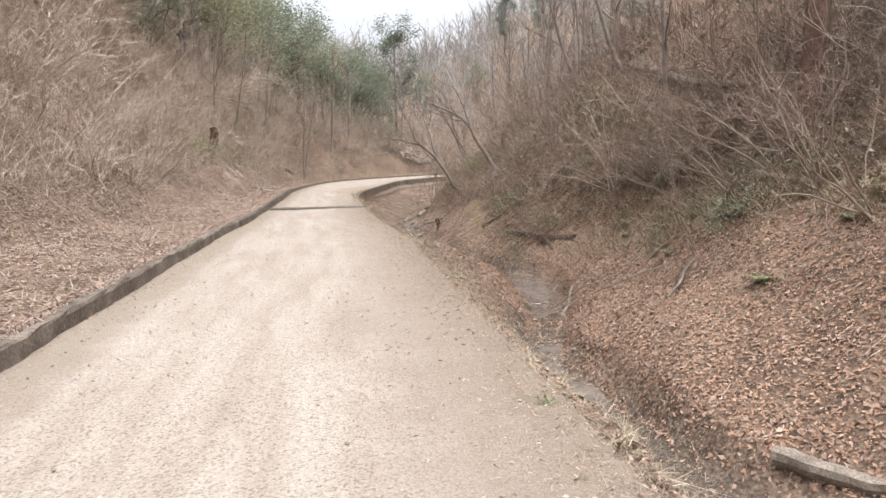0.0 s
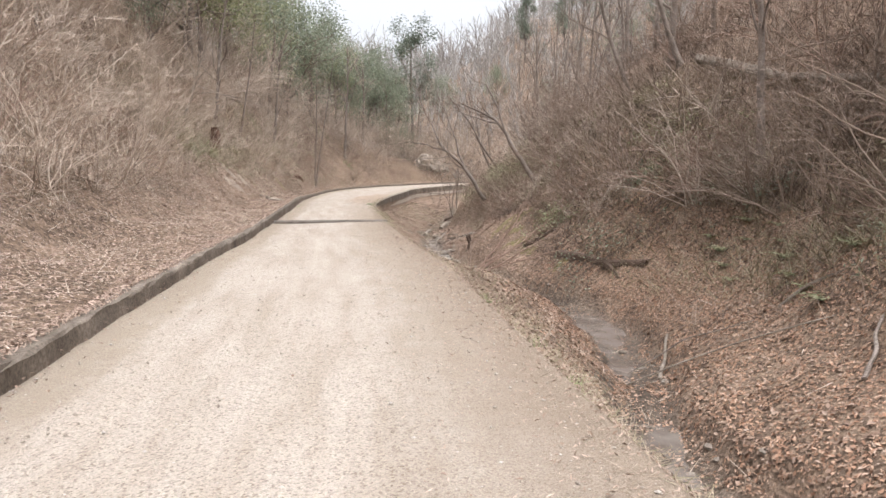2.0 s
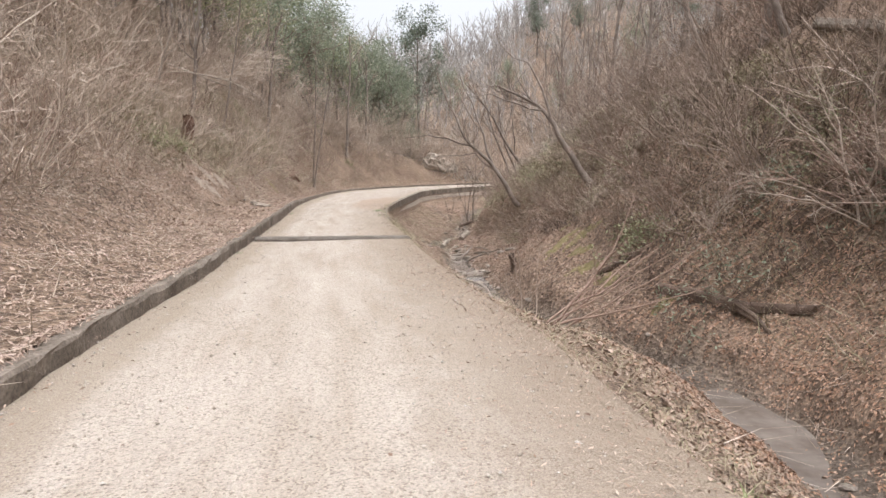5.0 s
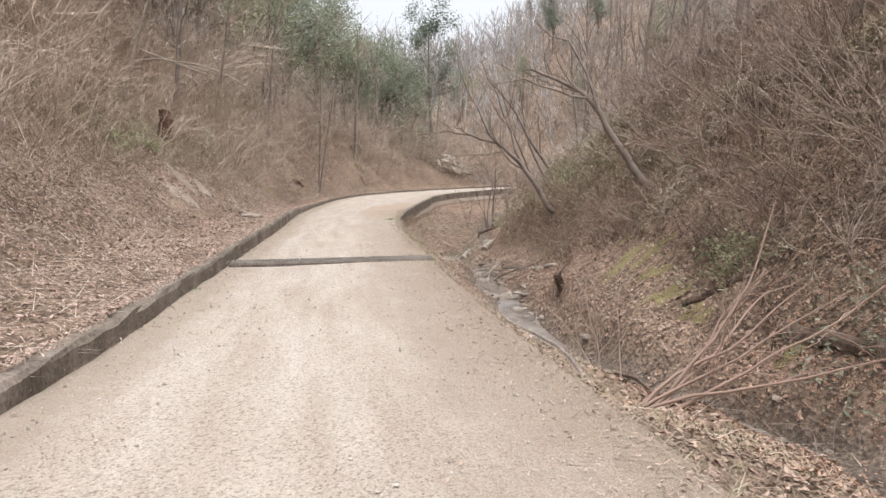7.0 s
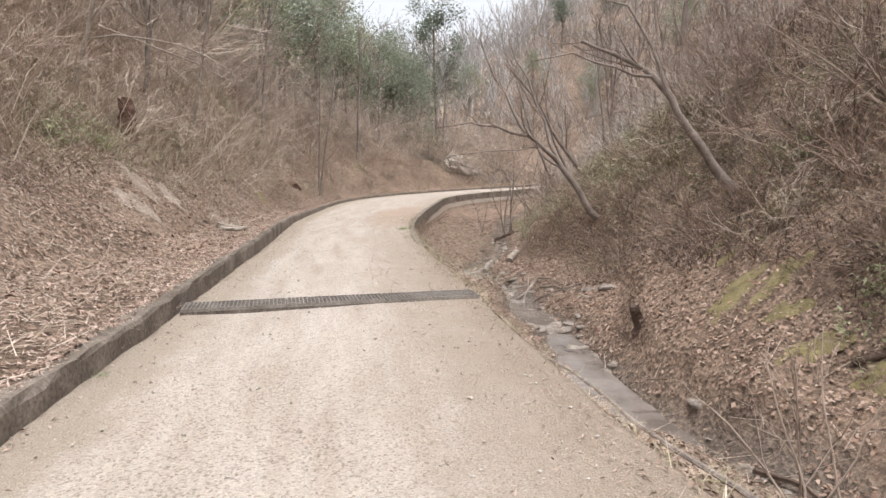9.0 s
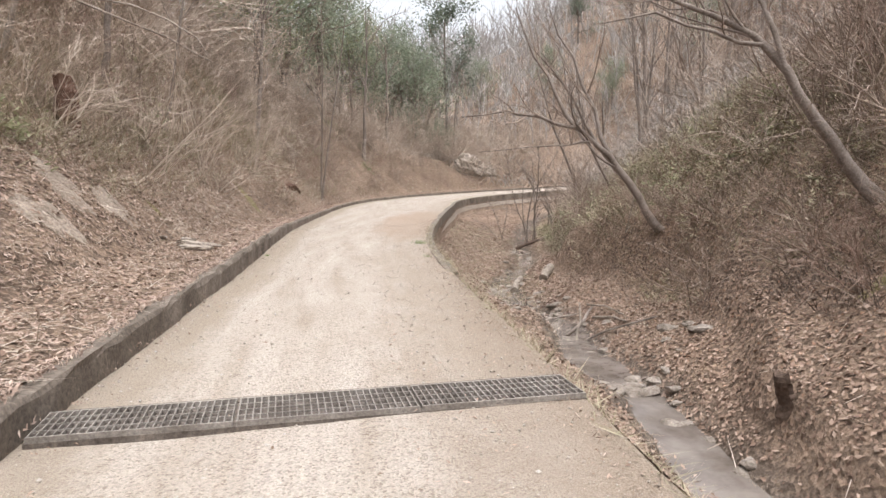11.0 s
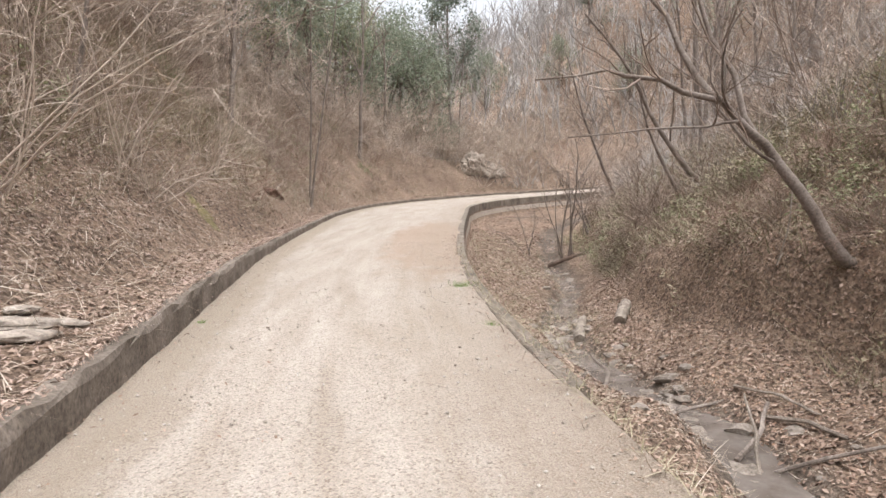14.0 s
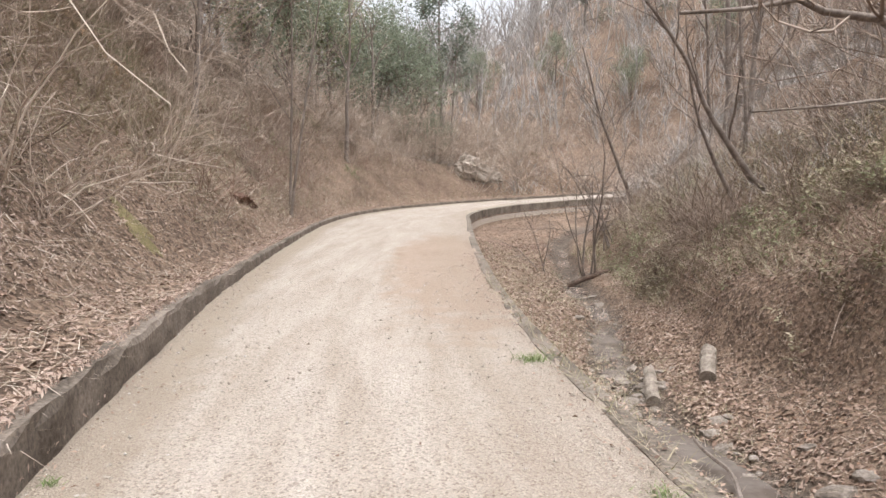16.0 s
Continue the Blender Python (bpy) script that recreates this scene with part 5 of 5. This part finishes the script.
# ---------------------------------------------------------------- logs, stumps and sticks
def log_mesh(name, pts, radius, mat, seed, sides=10, taper=0.75, rough=0.12):
    rng = np.random.RandomState(seed)
    pts = np.array(pts, float)
    k = np.linspace(0, 1, len(pts))
    t = np.linspace(0, 1, 12)
    line = np.column_stack([np.interp(t, k, pts[:, i]) for i in range(3)])
    line[1:-1] += rng.normal(0, radius * 0.06, (10, 3))
    if sides == 6:
        long = np.linalg.norm(pts[-1] - pts[0])
        for q in (1.0, 2.3, 4.1):
            line += np.sin(t * 3.14 * q + rng.uniform(0, 3))[:, None] * rng.normal(0, 0.022 * long / q, 3) * np.array([1, 1, 0.4])
    v, f = tubes(line[None], (radius * (1 - (1 - taper) * t) * (1 + rng.normal(0, 0.02, 12)))[None], sides)
    c = np.repeat(line, sides, 0)
    groove = np.tile(rng.normal(0, rough, (sides, 1)), (12, 1))
    v = c + (v - c) * (1 + groove + rng.normal(0, rough * 0.25, (len(v), 1)))
    v[-sides:] += (line[-1] - line[-2]) * rng.uniform(-0.5, 0.9, (sides, 1))
    me = bpy.data.meshes.new(name)
    faces = [tuple(int(q) for q in face) for face in f] + [tuple(range(sides)), tuple(range(len(v) - sides, len(v)))]
    me.from_pydata([tuple(p) for p in v], [], faces)
    me.update()
    me.materials.append(mat)
    return me


def log(name, label, pts, radius, mat, seed, category="log", **kw):
    return tagged(new(name, log_mesh(name, pts, radius, mat, seed, **kw)), label, category)


def on(x, y, up=0.0):
    return (x, y, settle(x, y) + up)


log("fallen_log", "rotten brown log lying across the stream bank", [on(5.15, -2.6, 0.06), on(5.6, -3.3, 0.1), on(6.1, -4.1, 0.08), on(6.6, -4.85, 0.04)], 0.1, dark_wood, 1)
log("fallen_log", "broken end of a rotten log on the bank", [on(5.95, -3.95, 0.08), on(6.05, -4.4, 0.05), on(6.05, -4.8, 0.0)], 0.06, dark_wood, 2)
log("old_log", "weathered grey log beside rubble stones", [on(5.66, -17.3, 0.04), on(6.0, -17.95, 0.02), on(6.35, -18.65, 0.0)], 0.1, dead_wood, 3)
log("fallen_log", "long fallen tree trunk lying up the slope", [on(10.1, 1.9, 0.2), on(10.2, -0.3, 0.25), on(10.4, -2.6, 0.25), on(10.9, -5, 0.2)], 0.13, dead_wood, 4)
log("mossy_log", "small dark log on the mossy bank", [on(4.5, -0.9, 0.03), on(4.8, -1.0, 0.03), on(5.2, -1.3, 0.03)], 0.05, dark_wood, 5)
log("branch", "curved dead branch on the leafy bank", [on(3.3, -1.4, 0.05), on(3.6, -1.75, 0.1), on(3.75, -2.2, 0.05), on(4.1, -2.6, 0.04)], 0.03, dark_wood, 6, "branch")
log("cut_log", "short cut log lying at the shrub by the stream", [on(2.75, 24.8, 0.05), on(3.4, 24.75, 0.1), on(4.1, 24.9, 0.1)], 0.08, dark_wood, 9)
log("cut_log", "short sawn grey log lying on the stream bank", [on(2.4, 13.75, 0.06), on(2.55, 14.1, 0.12), on(2.7, 14.45, 0.2)], 0.12, dead_wood, 10, taper=0.95, rough=0.05)
log("cut_log", "short mossy log lying at the edge of the stream", [on(1.62, 13.7, 0.06), on(1.75, 14.2, 0.1), on(1.9, 14.75, 0.14)], 0.1, dead_wood, 11, taper=0.9, rough=0.06)
sx, sy = 3.2, 2.15
log("stump", "dark broken tree stump leaning on the stream bank", [(sx, sy, settle(sx, sy) - 0.2), (sx - 0.03, sy, settle(sx, sy) + 0.08), (sx - 0.1, sy - 0.02, settle(sx, sy) + 0.3)], 0.1, dark_wood, 12, "stump", taper=0.7, rough=0.22)
log("rotten_stump", "tall rotten red-brown tree stump on the leafy bank", [on(-6.3, 6.7, -0.25), on(-6.25, 6.65, 0.2), on(-6.2, 6.6, 0.55), on(-6.2, 6.55, 0.8)], 0.22, red_wood, 13, "stump", taper=0.6, rough=0.2)
log("root", "torn reddish root mass under the bank", [on(-6.05, 20.7, 0.0), on(-5.95, 21.0, 0.12), on(-5.85, 21.5, 0.0)], 0.2, red_wood, 14, "root", rough=0.3)
STICKS = [([on(5.25, -10.05, 0.03), (5.5, -9.6, -1.4), (5.62, -9.2, -1.08)], 0.03, "pale forked driftwood branch in the stream"),
          ([on(4.95, -9.5, 0.06), on(5.75, -9.75, 0.12), on(6.4, -10.25, 0.05)], 0.014, "long thin stick lying across the stream"),
          ([on(4.75, -10.2, 0.06), on(5.9, -10.9, 0.12), on(6.7, -11.6, 0.05)], 0.012, "long thin dead branch over the leaf litter"),
          ([on(6.1, -13.2, 0.05), on(6.5, -12.8, 0.06), on(6.8, -12.4, 0.04)], 0.025, "dark stick lying on orange leaves"),
          ([on(6.8, -10.2, 0.04), on(7.2, -10.6, 0.08), on(7.6, -11.3, 0.03)], 0.02, "curved dark stick on orange leaves"),
          ([on(1.9, -6.2, 0.03), on(1.55, -2.8, 0.06), on(1.05, 2.2, 0.05)], 0.018, "long straight pole lying along the verge"),
          ([(3.2, 6.6, -1.2), (3.5, 6.8, -1.12), (3.75, 7.2, -0.95)], 0.03, "pale broken branch on the bank"),
          ([(2.0, 7.6, -1.45), (2.35, 7.8, -1.2), (2.5, 8.1, -1.05)], 0.03, "pale root sticking up beside the stream"),
          ([(2.1, 7.3, -1.5), (2.25, 7.7, -1.25), (2.3, 8.2, -1.0)], 0.022, "thin pale root beside the stream"),
          ([(1.3, 10.2, -1.55), (1.5, 11.0, -1.5), (1.45, 11.8, -1.45)], 0.025, "pale stick lying in the stream bed"),
          ([on(2.6, 8.4, 0.06), on(2.9, 8.0, 0.1), on(3.0, 7.5, 0.04)], 0.03, "pale driftwood piece among the stones"),
          ([on(2.2, 7.4, 0.05), on(2.7, 7.1, 0.08), on(3.3, 6.9, 0.06)], 0.024, "dead branch lying among the stones"),
          ([on(2.7, 9.3, 0.05), on(3.0, 8.7, 0.09), on(3.1, 8.2, 0.05)], 0.02, "thin bleached stick among the stones"),
          ([(1.6, 8.9, -1.5), (2.4, 9.2, -1.4), (3.0, 9.3, -1.25)], 0.02, "thin branch lying across the stream"),
          ([on(3.9, 10.6, 0.0), (3.75, 10.5, 0.1), (3.85, 10.4, 0.7), (3.95, 10.6, 1.3)], 0.012, "thin pale upright sapling on the bank")]
for k, (pts, rad, lab) in enumerate(STICKS):
    log("stick", lab, pts, rad, dead_wood if k % 2 == 0 else bark, 40 + k, "stick", sides=6)


# ---------------------------------------------------------------- moss, ferns and green tufts
def moss_pad(x, y, size, seed, label="yellow-green moss cushion on the bank"):
    rng = np.random.RandomState(seed)
    a = np.linspace(0, 2 * math.pi, 25)[:-1]
    rings = [0.0, 0.3, 0.55, 0.8, 1.0]
    verts, faces = [], []
    for q in rings:
        for w in a:
            rad = size * q * (1 + 0.35 * math.sin(2 * w + seed) + 0.2 * math.sin(5 * w + 2 * seed))
            px, py = x + rad * math.cos(w), y + rad * math.sin(w) * 0.7
            verts.append((px, py, settle(px, py) + 0.05 * (1 - q ** 3) * (0.6 + 0.4 * rng.uniform()) - 0.008))
    m = len(a)
    for q in range(len(rings) - 1):
        for w in range(m):
            faces.append((q * m + w, q * m + (w + 1) % m, (q + 1) * m + (w + 1) % m, (q + 1) * m + w))
    return tagged(link_mesh("moss", verts, faces, moss_mat, None, True), label, "moss", "moss cushions on the bank")


for k, (x, y, s) in enumerate([(4.1, 1.05, 0.4), (4.5, 0.75, 0.35), (4.3, -0.5, 0.3), (4.4, 0.2, 0.25), (4.6, -1.2, 0.3), (3.9, -3.0, 0.25), (4.5, 2.3, 0.25), (4.7, 3.2, 0.25),
                               (5.2, -2.9, 0.2), (-4.75, 6.35, 0.14), (-5.4, 13.6, 0.4)]):
    moss_pad(x, y, s, k)


ochre = two_tone("bare_ochre_earth", [(0.27, 0.17, 0.1), (0.34, 0.225, 0.135), (0.4, 0.28, 0.18)], 3, 30, depth=0.02)
for k, (x, y, s) in enumerate([(-3.9, 50.5, 0.8), (-8.7, 23.1, 0.8), (-8.3, 24.2, 0.6), (-8.8, 19.8, 0.6)]):
    ob = moss_pad(x, y, s, 30 + k)
    ob.name, ob.data.materials[0] = "earth_scar", ochre
    tagged(ob, "bare ochre earth exposed on the leafy bank", "earth", "bare patches of earth")

pale_earth = two_tone("bare_pale_earth", [(0.21, 0.165, 0.13), (0.28, 0.228, 0.182), (0.35, 0.29, 0.235)], 3, 26, depth=0.03)
for k, (x, y, s) in enumerate([(-4.95, 4.1, 0.45), (-4.7, 4.9, 0.38), (-4.55, 3.1, 0.36)]):
    ob = moss_pad(x, y, s, 60 + k)
    ob.name, ob.data.materials[0] = "earth_mound", pale_earth
    tagged(ob, "bare pale earth mound breaking out of the leaf litter", "earth", "bare patches of earth")


def frond_fern(seed, fronds=9, length=0.45):
    rng = np.random.RandomState(seed)
    pieces = []
    for k in range(fronds):
        az = k * 6.28 / fronds + rng.uniform(-0.3, 0.3)
        t = np.linspace(0, 1, 9)
        L = length * rng.uniform(0.7, 1.2)
        out = np.array([math.cos(az), math.sin(az), 0])
        rib = out * (L * t * (0.6 + 0.4 * t))[:, None] + np.array([0, 0, 1.0]) * (L * (0.75 * t - 0.6 * t * t))[:, None]
        sd = np.array([-math.sin(az), math.cos(az), 0])
        c, al = [], []
        for q in range(1, 9):
            for sg in (-1, 1):
                c.append(rib[q] + sd * sg * 0.05 * (1.2 - t[q]))
                al.append(sd * sg + out * 0.4)
        c, al = np.array(c), np.array(al)
        n_ = unit(np.tile(np.array([[0, 0, 1.0]]), (len(c), 1)) + rng.normal(0, 0.15, c.shape))
        ln = 0.13 * (1.25 - np.repeat(t[1:], 2))
        pieces.append(leaves(c, n_, al, ln, ln * 0.32, rng, 0.1))
        pieces.append(tubes(rib[None], np.full((1, 9), 0.003), 3))
    return pieces


fern_mesh = [fast_mesh("fern", frond_fern(k), pale_leaf) for k in range(2)]
r = np.random.RandomState(55)
FERNS = [(6.9, -11.1), (7.1, -10.3), (7.4, -9.4), (7.1, -8.0), (7.3, -7.3), (6.9, -14.4), (6.0, 4.8), (5.6, 6.4), (5.4, 8.9), (5.6, 9.7), (5.0, 12.4), (6.2, 3.2),
         (7.5, -6.6), (7.8, -7.0), (8.0, -7.9), (7.6, -5.9), (8.3, -7.2), (8.1, -6.4), (7.6, -12.0), (7.9, -11.3), (8.2, -12.9), (8.0, -14.4), (7.7, -10.4), (8.3, -10.0), (7.7, -8.6), (5.2, 2.4), (6.9, 12.8)]
for x, y in FERNS:
    ob = new("fern", fern_mesh[r.randint(2)])
    s = r.uniform(0.6, 1.1)
    ob.matrix_basis = Matrix.LocRotScale((x, y, settle(x, y)), Euler((0, 0, r.uniform(0, 6.28))), (s, s, s))
    tagged(ob, "green fern growing on the leafy slope", "fern", "ferns on the slope")


def tuft(name, label, x, y, count, length, mat, seed, width=0.004, z=None):
    rng = np.random.RandomState(seed)
    s = np.column_stack([rng.normal(0, length * 0.45, count), rng.normal(0, length * 0.35, count), np.full(count, -0.01)])
    d = np.column_stack([rng.normal(0, 0.5, count), rng.normal(0, 0.5, count), np.ones(count)])
    ob = new(name, fast_mesh(name, [blades(s, d, length * rng.uniform(0.4, 1.2, count), width * rng.uniform(0.7, 1.3, count), rng, 0.6)], mat))
    ob.location = (x, y, settle(x, y) if z is None else z)
    return tagged(ob, label, "grass")


grass_green = per_piece("fresh_grass", [(0.12, 0.165, 0.055), (0.17, 0.225, 0.08), (0.24, 0.29, 0.13)], 0.6, 0.3)
for k, (x, y, c, ln, z) in enumerate([(-0.72, 9.75, 160, 0.13, 0.0), (3.2, -18.2, 90, 0.1, None), (-0.5, 7.4, 60, 0.08, 0.0), (3.3, -19.0, 60, 0.08, None), (1.15, -4.0, 120, 0.07, None), (3.0, -14.6, 50, 0.12, None),
                                      (2.6, -11.5, 70, 0.14, None), (-3.35, 7.6, 60, 0.06, 0.0), (2.9, -13.2, 60, 0.14, None), (-2.0, -3.2, 50, 0.09, 0.0)]):
    tuft("grass_tuft", "small fresh green grass tuft at the path edge", x, y, c, ln, grass_green, 400 + k, 0.003, z)


def leaf_clump(label, x, y, size, mat, seed):
    """Low evergreen growth: small leaves on many short stems."""
    rng = np.random.RandomState(seed)
    stems = 34
    s = np.column_stack([rng.normal(0, size * 0.55, stems), rng.normal(0, size * 0.55, stems), np.zeros(stems)])
    s[:, 2] = [settle(x + a, y + b, 0.03) for a, b in s[:, :2]]
    s[:, :2] += (x, y)
    d = np.column_stack([rng.normal(-0.25, 0.5, stems), rng.normal(0, 0.5, stems), np.ones(stems)])
    a = wander(s, d, size * rng.uniform(0.5, 1.2, stems), 5, rng, 0.3, -0.05)
    ra = np.full((stems, 5), 0.003)
    c = np.repeat(a[:, 2:].reshape(-1, 3), 4, 0) + rng.normal(0, size * 0.1, (stems * 12, 3))
    nn = unit(rng.normal(0, 0.5, c.shape) + np.array([0, 0, 1.0]))
    ln = 0.085 * rng.uniform(0.6, 1.4, len(c))
    pv, pf = tubes(a, ra)
    v, f = leaves(c, nn, random_dirs(len(c), rng), ln, ln * 0.36, rng)
    z = settle(x, y)
    ob = empty("evergreen_clump", x, y, z)
    tagged(new("foliage", fast_mesh("foliage", [(v - (x, y, z), f)], mat)), kind="stuff").parent = ob
    tagged(new("branchwork", fast_mesh("branchwork", [(pv - (x, y, z), pf)], brown_twig)), kind="stuff").parent = ob
    return tagged(ob, label, "shrub", "evergreen clumps on the slopes")


r = np.random.RandomState(66)
for k in range(84):
    x, y = scatter(r, 1, 1, 4.4, 8.4, -17, 26)[0]
    if y < -4 and x < 7.3:
        continue
    leaf_clump("low olive-green evergreen clump on the slope", x, y, r.uniform(0.4, 0.75), (olive, pale_leaf, olive)[k % 3] if y > 0 else (green_leaf, pale_leaf, olive)[k % 3], 500 + k)
for k in range(26):
    x, y = scatter(r, 1, -1, 2.4, 6.0, 2, 40)[0]
    leaf_clump("low olive evergreen undergrowth on the bank", x, y, r.uniform(0.4, 0.7), olive if k % 2 else pale_leaf, 600 + k)

# ---------------------------------------------------------------- drain grating across the path
steel = two_tone("galvanised_steel", [(0.19, 0.165, 0.14), (0.27, 0.24, 0.21), (0.35, 0.32, 0.285)], 3, 50, 0.6, depth=0.002, spec=0.5)
fill = two_tone("silted_drain", [(0.1, 0.082, 0.07), (0.16, 0.135, 0.115), (0.25, 0.213, 0.182)], 6, 40)
g0, g1 = Vector((0.63, 0.11, 0.0)), Vector((-2.41, -0.62, 0.0))
along = (g1 - g0).normalized()
across = Vector((along.y, -along.x, 0)) * -1
if across.y > 0:
    across = -across
GW, GLEN = 0.42, (g1 - g0).length
grate = tagged(empty("drain_grate", g0.x, g0.y, 0.0), "long steel drain grating set across the gravel path", "drain grate")


def slab(name, a, b, w, z0, z1, mat, parent):
    """A bar from a to b in the grating's own plan (metres along, metres across)."""
    bm = bmesh.new()
    bmesh.ops.create_cube(bm, size=1.0)
    p, q = along * a[0] + across * a[1], along * b[0] + across * b[1]
    d = q - p
    m = Matrix.Translation((p + q) / 2 + Vector((0, 0, (z0 + z1) / 2))) @ Matrix.Rotation(math.atan2(d.y, d.x), 4, "Z") @ Matrix.Diagonal((d.length, w, z1 - z0, 1))
    bmesh.ops.transform(bm, matrix=m, verts=bm.verts)
    ob = new(name, mesh_of(name, bm, mat))
    ob.parent = parent
    return ob


slab("channel", (0, GW / 2), (GLEN, GW / 2), GW, -0.05, 0.016, fill, grate)
panels = 3
pl = GLEN / panels
proto = None
for k in range(panels):
    pan = new("panel")
    pan.parent = grate
    a0 = k * pl + 0.008
    a1 = (k + 1) * pl - 0.008
    for wv_ in (0.012, GW - 0.012):
        slab("rail", (a0, wv_), (a1, wv_), 0.012, 0.012, 0.047, steel, pan)
    for wv_ in (0.012 + (GW - 0.024) * q / 4 for q in (1, 2, 3)):
        slab("rail", (a0, wv_), (a1, wv_), 0.008, 0.03, 0.044, steel, pan)
    for q in range(26):
        x_ = a0 + 0.006 + (a1 - a0 - 0.012) * q / 25
        if proto is None:
            proto = slab("bar", (x_, 0.008), (x_, GW - 0.008), 0.006, 0.02, 0.046, steel, pan)
            proto_x = x_
        else:
            bar = new("bar", proto.data)
            bar.parent = pan
            bar.location = along * (x_ - proto_x)
kerbs = slab("lip", (0, -0.05), (GLEN, -0.05), 0.09, -0.05, 0.02, edging, grate)
